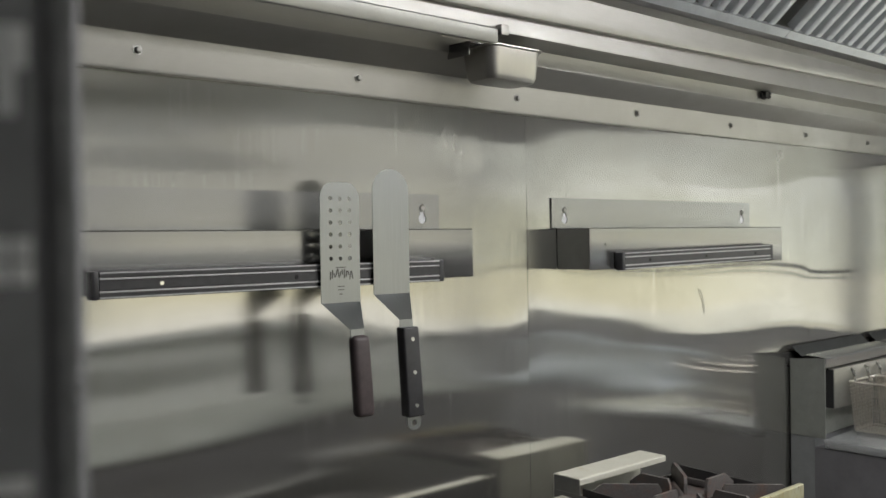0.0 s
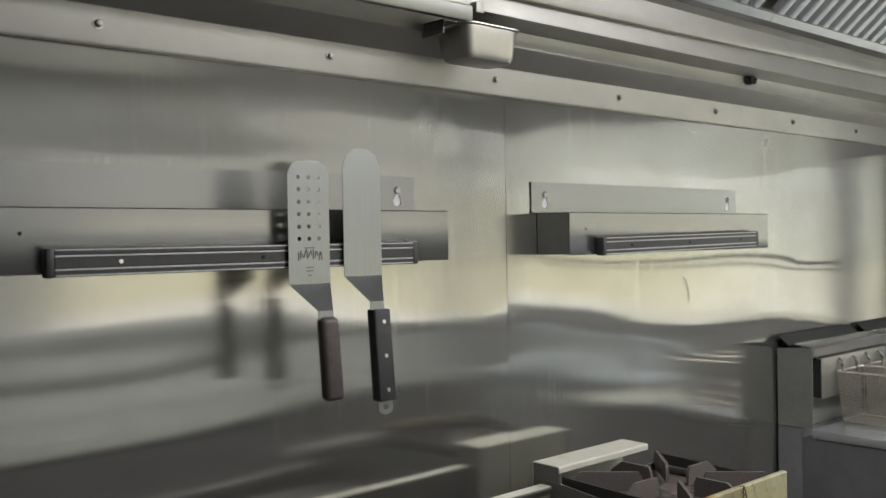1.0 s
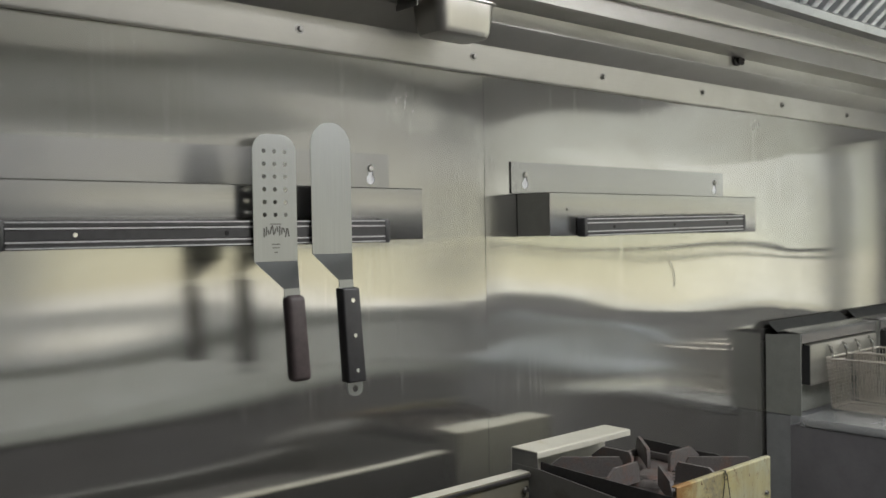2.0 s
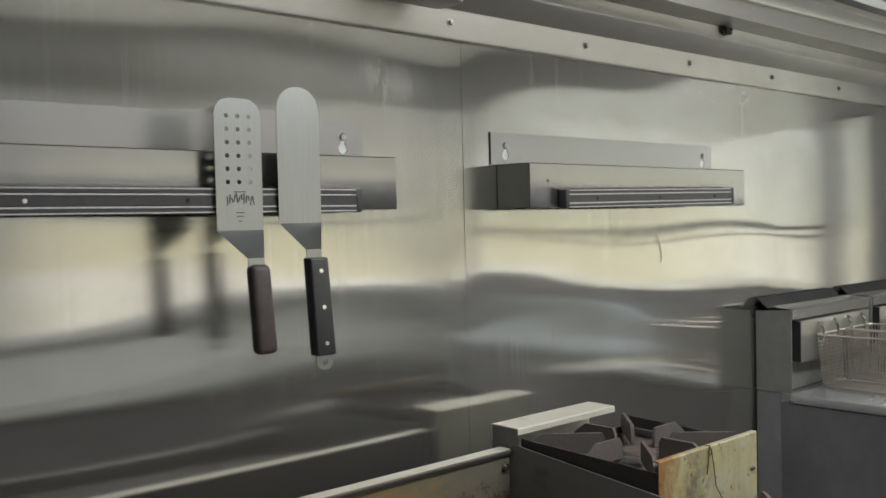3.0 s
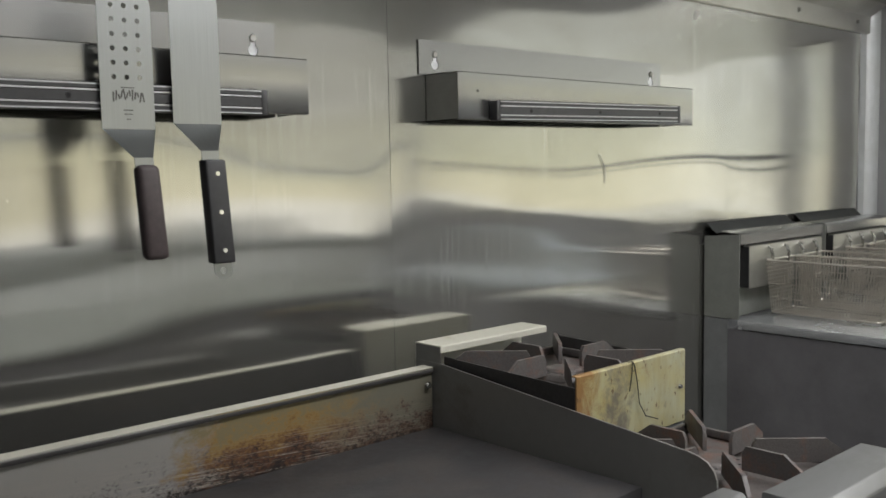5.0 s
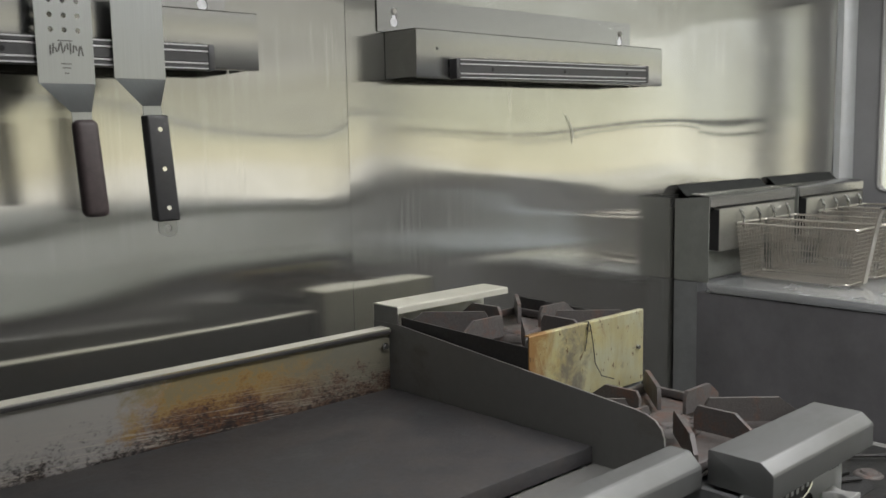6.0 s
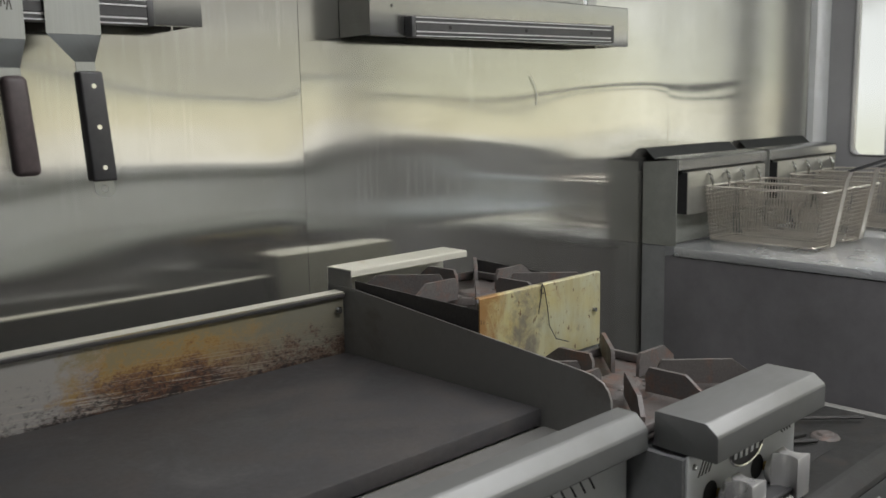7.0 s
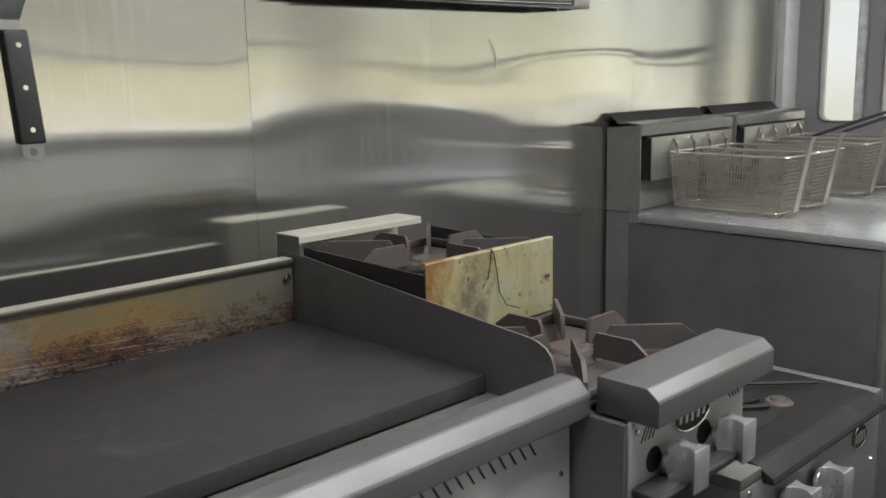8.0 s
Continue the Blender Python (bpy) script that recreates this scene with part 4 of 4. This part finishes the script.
def burner(parent, cx, cy, z, hx, hy):
    bm = bmesh.new()
    grate_fins(bm, cx, cy, z, hx, hy)
    g = part("grate", bm, CAST_IRON, parent, "rust-browned cast iron grate")
    bm = bmesh.new()
    th = 0.010
    for d in ((cx - hx, cx + hx, cy - hy, cy - hy + th), (cx - hx, cx + hx, cy + hy - th, cy + hy), (cx - hx, cx - hx + th, cy - hy + th, cy + hy - th), (cx + hx - th, cx + hx, cy - hy + th, cy + hy - th)):
        quad_box(bm, *d, z - 0.046, z - 0.032, 0.002)
    part("rim", bm, CAST_IRON, g)
    bm = bmesh.new()
    quad_box(bm, cx - hx - 0.001, cx + hx + 0.001, cy - hy - 0.001, cy + hy + 0.001, z - 0.052, z - 0.048)
    part("tray", bm, BURNER_PAN, parent, "rusty burner tray")
    bm = bmesh.new()
    disc(bm, (cx, cy, z - 0.0478), (0, 0, 1), 0.056, 0.012, 28, 0.046, 0.002)
    disc(bm, (cx, cy, z - 0.0356), (0, 0, 1), 0.034, 0.005, 24, 0.028, 0.001)
    b = part("burner_head", bm, BURNER_PAN, parent, "rusted round burner head", True)
    for k in range(10):
        bm = bmesh.new()
        a = k * math.tau / 10
        disc(bm, (cx + 0.040 * math.cos(a), cy + 0.040 * math.sin(a), z - 0.0362), (0, 0, 1), 0.0030, 0.0008, 8)
        part("flame_port", bm, VOID, b)


def hot_plate():
    p = thing("hot_plate", "step-up two-burner gas hot plate, stainless front, rusty grates", "hot plate")
    x0, x1 = 1.4945, 1.8000
    bm = bmesh.new()
    quad_box(bm, x0, x1, 0.564, 0.926, 0.906, 1.034)
    quad_box(bm, x0, x1, 0.9262, 1.300, 0.906, 1.134)
    part("body", bm, HOT_SIDE, p)
    # rear side cheeks, black with soot
    for xa, xb in ((x0, x0 + 0.003), (x1 - 0.003, x1)):
        bm = bmesh.new()
        prism(bm, [(1.232, 1.136), (1.232, 1.186), (0.927, 1.178), (0.927, 1.136)], "x", xa, xb)
        part("side_cheek", bm, BLACK_SHEET, p, "soot-black side cheek")
        bm = bmesh.new()
        prism(bm, [(0.922, 1.036), (0.922, 1.062), (0.625, 1.062), (0.625, 1.036)], "x", xa, xb)
        part("side_cheek", bm, BLACK_SHEET, p, "soot-black side cheek")
    burner(p, (x0 + x1) / 2, 1.079, 1.196, 0.1485, 0.150)
    burner(p, (x0 + x1) / 2, 0.772, 1.096, 0.1485, 0.146)
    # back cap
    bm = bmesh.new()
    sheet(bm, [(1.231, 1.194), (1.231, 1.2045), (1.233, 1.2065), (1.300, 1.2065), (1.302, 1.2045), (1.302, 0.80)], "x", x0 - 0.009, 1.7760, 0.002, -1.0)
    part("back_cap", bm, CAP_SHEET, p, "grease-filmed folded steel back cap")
    # end face in a darker colour than the cap itself
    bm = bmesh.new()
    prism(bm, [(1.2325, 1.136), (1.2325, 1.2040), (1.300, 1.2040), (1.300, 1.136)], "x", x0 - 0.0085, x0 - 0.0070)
    part("cap_end", bm, SIDE_SHEET, p, "cap end, darker than the cap top")
    # riser
    bm = bmesh.new()
    sheet(bm, [(0.924, 1.066), (0.9235, 1.195), (0.925, 1.197), (0.934, 1.197)], "x", x0, x1 + 0.0005, 0.002, -1.0)
    r = part("riser", bm, RISER, p, "yellowed riser sheet with rust and scorch marks")
    bm = bmesh.new()
    disc(bm, (1.784, 0.9232, 1.131), (0, -1, 0), 0.005, 0.004, 12, 0.0035)
    part("bolt", bm, CHROME, r, "", True)
    bm = bmesh.new()
    wire = [(1.640, 0.935, 1.196), (1.641, 0.921, 1.199), (1.646, 0.9205, 1.185), (1.652, 0.9205, 1.160), (1.657, 0.920, 1.125), (1.668, 0.915, 1.102), (1.690, 0.905, 1.094)]
    tube(bm, wire, 0.0009, 5)
    tube(bm, [(1.640, 0.921, 1.199), (1.636, 0.9205, 1.175), (1.630, 0.9205, 1.150)], 0.0009, 5)
    tube(bm, [(1.641 + 0.005 * math.cos(k), 0.9205, 1.188 + 0.006 * math.sin(k)) for k in range(6)], 0.0009, 5, True)
    part("igniter_wire", bm, BLACK_SHEET, p, "thin bent blackened wire")
    # front cap
    bm = bmesh.new()
    prism(bm, [(0.613, 1.040), (0.613, 1.0855), (0.611, 1.0880), (0.538, 1.0880), (0.535, 1.0868), (0.5205, 1.0755), (0.519, 1.072), (0.519, 1.0400), (0.521, 1.0385)], "x", 1.5035, 1.8085, 0.0009)
    part("front_cap", bm, RAIL_STEEL, p, "bevelled stainless front cap")
    bm = bmesh.new()
    quad_box(bm, 1.5010, 1.8000, 0.5600, 0.5636, 0.906, 1.0375, 0.0008)
    f = part("control_panel", bm, TRIM_STEEL, p, "stainless control panel")
    badge(f, 1.650, 0.5598, 1.012, 0.046, 0.0255)
    for k in range(4):
        for xs, ss in ((1.532, 1), (1.752, -1)):
            bm = bmesh.new()
            x = xs + 0.0085 * k
            prism(bm, [(x + ss * 0.006, 1.023), (x + ss * 0.006 + 0.0026, 1.023), (x - ss * 0.006 + 0.0026, 1.003), (x - ss * 0.006, 1.003)], "y", 0.5592, 0.5602)
            part("vent_slot", bm, VOID, f)
    for sx in (1.517,):
        for sz in (1.020, 0.93):
            bm = bmesh.new()
            disc(bm, (sx, 0.5602, sz), (0, -1, 0), 0.005, 0.003, 12, 0.0036)
            part("screw", bm, CHROME, f, "", True)
    for kx, kz in ((1.580, 0.966), (1.708, 0.966)):
        bm = bmesh.new()
        disc(bm, (kx - 0.022, 0.5602, kz + 0.005), (0, -1, 0), 0.018, 0.0008, 20)
        part("valve_hole", bm, VOID, f)
        bm = bmesh.new()
        disc(bm, (kx, 0.5602, kz), (0, -1, 0), 0.007, 0.012, 12)
        part("valve", bm, BRASS, f, "brass valve stem", True)
        knob(f, (kx, 0.549, kz))
    bm = bmesh.new()
    quad_box(bm, 1.503, 1.700, 0.515, 0.558, 0.935, 0.948, 0.003)
    part("drip_tray", bm, BLACK_PLASTIC, p, "black front drip tray")
    bm = bmesh.new()
    tube(bm, [(1.503, 0.5135, 0.9475), (1.700, 0.5135, 0.9475)], 0.0032, 8)
    part("tray_edge", bm, BLACK_PLASTIC, p, "", True)
    return p


def badge(parent, x, y, z, rx, rz):
    """Oval maker's plate: dark field, bright rim, plain bars for lettering."""
    bm = bmesh.new()
    prism(bm, [(x + rx * math.cos(k * math.tau / 32), z + rz * math.sin(k * math.tau / 32)) for k in range(32)], "y", y - 0.002, y)
    b = part("badge", bm, BLACK_PLASTIC, parent, "oval dark badge with a bright rim")
    bm = bmesh.new()
    tube(bm, [(x + rx * math.cos(k * math.tau / 40), y - 0.002, z + rz * math.sin(k * math.tau / 40)) for k in range(40)], 0.0019 * rx / 0.046, 6, True)
    part("badge_rim", bm, CHROME, b, "", True)
    for k in range(5):
        bm = bmesh.new()
        u = (k - 2) * rx * 0.33
        hgt = rz * (0.50 - 0.05 * abs(k - 2))
        prism(bm, [(x + u - rx * 0.09, z - hgt), (x + u + rx * 0.05, z - hgt), (x + u + rx * 0.11, z + hgt), (x + u - rx * 0.03, z + hgt)], "y", y - 0.0032, y - 0.0021)
        part("badge_bar", bm, LABEL_WHITE, b)
    return b


hot_plate()


# low range beside the hot plate
def low_range():
    r = thing("low_range", "low gas range with a charred black top and steel front", "range")
    x0, x1, zt = 1.7150, 2.2350, 0.9000
    bm = bmesh.new()
    quad_box(bm, x0, x1, 0.518, 1.25, 0.692, zt - 0.018)
    part("body", bm, FRONT_STEEL, r)
    for xa, xb in ((x0, x0 + 0.064), (x1 - 0.024, x1 + 0.004)):
        bm = bmesh.new()
        quad_box(bm, xa, xb, 0.5150, 1.25, zt - 0.0175, zt, 0.0015)
        part("side_rail", bm, SIDE_SHEET, r, "grease-filmed steel side rail")
    bm = bmesh.new()
    prism(bm, [(1.25, zt - 0.0175), (1.25, zt + 0.002), (0.530, zt + 0.002), (0.522, zt), (0.498, zt - 0.014), (0.494, zt - 0.020), (0.496, zt - 0.025), (0.514, zt - 0.025), (0.5145, zt - 0.0175)], "x", x0 + 0.0645, x1 - 0.0245, 0.001)
    part("top_sheet", bm, TOP_SHEET, r, "charred black top sheet with a rolled front lip")
    bm = bmesh.new()
    prism(bm, [(1.80, 0.72), (1.80, 0.60), (1.88, 0.585), (1.99, 0.585), (2.03, 0.61), (2.00, 0.70), (2.05, 0.78), (1.90, 0.80)], "z", zt + 0.0022, zt + 0.0032)
    part("burner_well", bm, VOID, r, "flat dark patch painted as the shaded burner well")
    bm = bmesh.new()
    prism(bm, [(1.90, 0.760), (2.00, 0.69), (2.02, 0.64), (1.96, 0.66), (1.86, 0.72)], "z", zt + 0.0040, zt + 0.0100, 0.001)
    part("burner_arm", bm, TOP_SHEET, r, "charred iron burner arm")
    bm = bmesh.new()
    tube(bm, [(1.90, 0.690, zt + 0.010), (2.00, 0.612, zt + 0.010)], 0.004, 6)
    tube(bm, [(2.00, 0.765, zt + 0.012), (2.165, 0.600, zt + 0.012)], 0.0035, 6)
    part("grate_bar", bm, BLACK_SHEET, r, "bare iron bar")
    bm = bmesh.new()
    disc(bm, (2.045, 0.618, zt + 0.0022), (0, 0, 1), 0.026, 0.005, 22, 0.021, 0.001)
    disc(bm, (2.045, 0.618, zt + 0.0073), (0, 0, 1), 0.015, 0.004, 18, 0.012)
    part("burner_cap", bm, BURNER_PAN, r, "rusted round burner cap")
    bm = bmesh.new()
    quad_box(bm, x0, x1, 0.5150, 0.5178, 0.692, zt - 0.019, 0.0006)
    f = part("control_panel", bm, FRONT_STEEL, r, "stainless front panel")
    badge(f, 2.143, 0.5148, 0.838, 0.028, 0.021)
    for kx, kz in ((1.965, 0.820), (1.845, 0.828)):
        bm = bmesh.new()
        disc(bm, (kx, 0.5152, kz), (0, -1, 0), 0.007, 0.008, 12)
        part("valve", bm, BRASS, f, "brass valve stem")
        knob(f, (kx, 0.508, kz))
    for sx, sz in ((1.741, 0.872), (2.205, 0.776), (2.216, 0.874)):
        bm = bmesh.new()
        disc(bm, (sx, 0.5152, sz), (0, -1, 0), 0.0045, 0.003, 12, 0.0036)
        part("screw", bm, CHROME, f)
    return r


low_range()


# fryers with flue risers and hanging baskets
def fryer(x0, x1, first):
    f = thing("deep_fryer", "stainless deep fryer with a flue riser and lidded tank", "fryer", "fryers")
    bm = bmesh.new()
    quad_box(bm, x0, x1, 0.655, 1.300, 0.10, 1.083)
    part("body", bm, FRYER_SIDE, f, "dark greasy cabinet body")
    bm = bmesh.new()
    quad_box(bm, x0, x1 - 0.001, 1.3005, 1.372, 0.10, 1.108)
    part("rear_column", bm, HOT_SIDE, f)
    box_part("front_edge", DARK_STEEL, f, (x0 - 0.002, x0 + 0.020, 0.640, 0.6545, 0.10, 1.084), 0.001, "dull folded front edge")
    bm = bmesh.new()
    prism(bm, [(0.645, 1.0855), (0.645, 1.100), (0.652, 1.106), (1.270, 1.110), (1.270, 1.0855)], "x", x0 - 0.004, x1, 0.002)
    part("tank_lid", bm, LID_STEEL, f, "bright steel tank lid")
    # flue riser: left block, then the hood with its hanger front
    bm = bmesh.new()
    prism(bm, [(1.372, 1.1105), (1.372, 1.330), (1.268, 1.338), (1.268, 1.1105)], "x", x0, x0 + 0.003)
    part("flue_side", bm, FLUE_STEEL, f, "grey flue side plate")
    bm = bmesh.new()
    prism(bm, [(1.300, 1.1105), (1.300, 1.300), (1.330, 1.300), (1.372, 1.3045), (1.372, 1.1105)], "x", x0 + 0.0032, x1 - 0.003)
    part("flue_back", bm, FLUE_STEEL, f)
    bm = bmesh.new()
    sheet(bm, [(1.330, 1.3425), (1.272, 1.3380), (1.268, 1.3350), (1.268, 1.312), (1.290, 1.298)], "x", x0 + 0.0032, x1 - 0.02, 0.002, -1.0)
    part("flue_cap", bm, BOX_STEEL, f, "folded steel flue cap")
    bm = bmesh.new()
    quad_box(bm, x0 + 0.06, x1 - 0.03, 1.329, 1.366, 1.301, 1.3385)
    part("flue_opening", bm, VOID, f, "dark block painted as the shaded flue outlet")
    # near-black plate leaning back behind the flue cap
    bm = bmesh.new()
    prism(bm, [(1.338, 1.3390), (1.368, 1.3660), (1.3695, 1.3645), (1.3395, 1.3375)], "x", x0 + 0.004, x1 - 0.05)
    part("flue_deflector", bm, RUBBER, f, "dark slanted flue deflector")
    bm = bmesh.new()
    quad_box(bm, x0 + 0.044, x1 - 0.03, 1.262, 1.2995, 1.190, 1.304, 0.002)
    part("hanger_front", bm, DARK_STEEL, f, "steel basket hanger front")
    bm = bmesh.new()
    quad_box(bm, x0 + 0.042, x0 + 0.0438, 1.264, 1.2995, 1.192, 1.302)
    part("hanger_end", bm, VOID, f, "dark plate painted as the shaded open hanger end")
    return f


fryer(2.590, 3.083, True)
fryer(3.087, 3.560, False)


def basket(bx, w, y0, y1, z0, z1):
    """Wire fry basket: rods bent round the tank shape, rim, front hooks, flat handle stem."""
    b = thing("fry_basket", "empty wire fry basket with a black-coated handle hung on the fryer", "basket", "fry baskets")
    tpr = 0.018
    bm = bmesh.new()
    for z, r, k in ((z1, 0.0032, 0.0), (z0 + 0.004, 0.0022, 1.0)):
        i = tpr * k
        tube(bm, [(x, y, z) for x, y in rounded(bx + i, bx + w - i, y0 + i * 1.6, y1 - i * 0.4, 0.012, 3)], r, 6, True)
    part("rim", bm, WIRE, b, "", True)
    bm = bmesh.new()

    def rod(p, q, r=0.0011):
        p, q = Vector(p), Vector(q)
        d = (q - p).normalized()
        s = d.orthogonal().normalized()
        u = d.cross(s)
        ring = [[bm.verts.new(c + r * (math.cos(k * math.tau / 3) * s + math.sin(k * math.tau / 3) * u)) for k in range(3)] for c in (p, q)]
        for k in range(3):
            bm.faces.new((ring[0][k], ring[0][(k + 1) % 3], ring[1][(k + 1) % 3], ring[1][k]))
    n = int((y1 - y0) / 0.0084)
    for k in range(1, n):
        u = k / n
        yt = y0 + (y1 - y0) * u
        yb = y0 + tpr * 1.6 + (y1 - y0 - tpr * 2.0) * u
        for xt, xb in ((bx, bx + tpr), (bx + w, bx + w - tpr)):
            rod((xt, yt, z1), (xb, yb, z0))
        rod((bx + tpr, yb, z0), (bx + w - tpr, yb, z0))
    n = int(w / 0.0084)
    for k in range(1, n):
        u = k / n
        xt, xb = bx + w * u, bx + tpr + (w - 2 * tpr) * u
        rod((xt, y0, z1), (xb, y0 + tpr * 1.6, z0))
        rod((xt, y1, z1), (xb, y1 - tpr * 0.4, z0))
    for k in range(1, 14):
        u = k / 14
        z = z0 + (z1 - z0) * u
        i = tpr * (1 - u)
        c = [(bx + i, y0 + i * 1.6, z), (bx + w - i, y0 + i * 1.6, z), (bx + w - i, y1 - i * 0.4, z), (bx + i, y1 - i * 0.4, z)]
        rod(c[0], c[1])
        rod(c[2], c[3])
        if k in (4, 8, 12):
            rod(c[1], c[2])
            rod(c[3], c[0])
    for k in range(1, 6):
        x = bx + tpr + (w - 2 * tpr) * k / 6
        rod((x, y0 + tpr * 1.6, z0), (x, y1 - tpr * 0.4, z0), 0.0014)
    part("mesh", bm, WIRE, b, "close-set wire mesh")
    for hx in (bx + w * 0.22, bx + w * 0.78):
        bm = bmesh.new()
        tube(bm, [(hx, y1 + 0.001, z1 - 0.012), (hx, y1 - 0.002, z1 + 0.014), (hx, y1 + 0.002, z1 + 0.028), (hx, y1 + 0.010, z1 + 0.034), (hx, y1 + 0.018, z1 + 0.030), (hx, y1 + 0.021, z1 + 0.018)], 0.0050, 8)
        part("hook", bm, CHROME, b, "", True)
    bm = bmesh.new()
    xm = bx + w * 0.5
    line = [(y0 + 0.036, z0 - 0.003), (y0 + 0.016, z0 + 0.004), (y0 - 0.006, z1 - 0.02), (y0 - 0.016, z1 + 0.030), (y0 - 0.024, z1 + 0.050)]
    sheet(bm, line, "x", xm - 0.011, xm + 0.011, 0.004)
    part("handle_stem", bm, WIRE, b, "flat steel handle stem")
    bm = bmesh.new()
    tube(bm, [(xm - 0.006, y0 - 0.022, z1 + 0.048), (xm - 0.016, y0 - 0.06, z1 + 0.062), (xm - 0.012, y0 - 0.16, z1 + 0.098), (xm - 0.008, y0 - 0.24, z1 + 0.125), (xm + 0.008, y0 - 0.24, z1 + 0.125), (xm + 0.012, y0 - 0.16, z1 + 0.098), (xm + 0.016, y0 - 0.06, z1 + 0.062), (xm + 0.006, y0 - 0.022, z1 + 0.048)], 0.0034, 7)
    part("grip", bm, BLACK_PLASTIC, b, "black coated wire grip", True)
    return b


for bx in (2.700, 2.872, 3.185, 3.360):
    basket(bx, 0.160, 0.925, 1.252, 1.117, 1.262)

# dark upright cabinet standing close to the start of the walk
cab = thing("tall_cabinet", "dark charcoal upright cabinet with pale printed symbols and grey edge", "cabinet")
C = pose(0.1445, 0.2465, 0, 0, 0, -20)


def cab_part(name, dims, mat, bevel=0.0, label=""):
    ob = box_part(name, mat, cab, dims, bevel, label)
    ob.matrix_local = C
    return ob


cab_part("body", (-0.22, -0.0005, 0.0, 0.10, 0.0, 1.95), CABINET_BLACK, 0.002)
cab_part("edge_trim", (0.0, 0.0075, -0.001, 0.10, 0.0, 1.95), EDGE_GREY, 0.002, "grey textured edge strip")
for dx, dz, w, h in ((-0.0075, 1.738, 0.0075, 0.010), (-0.0085, 1.728, 0.0045, 0.012)):
    cab_part("printed_symbol", (dx - w / 2, dx + w / 2, -0.0012, -0.0002, dz - h / 2, dz + h / 2), SYMBOL_GREY, 0.0005, "pale printed symbol")
for dx in (-0.0105, -0.0055):
    for dz in (1.6915, 1.6855):
        cab_part("printed_symbol", (dx - 0.0021, dx + 0.0021, -0.0012, -0.0002, dz - 0.0025, dz + 0.0025), SYMBOL_GREY, 0.0004, "pale printed symbol")
cab_part("printed_symbol", (-0.014, -0.0045, -0.0012, -0.0002, 1.6345, 1.6385), SYMBOL_GREY, 0.0004, "pale printed symbol")
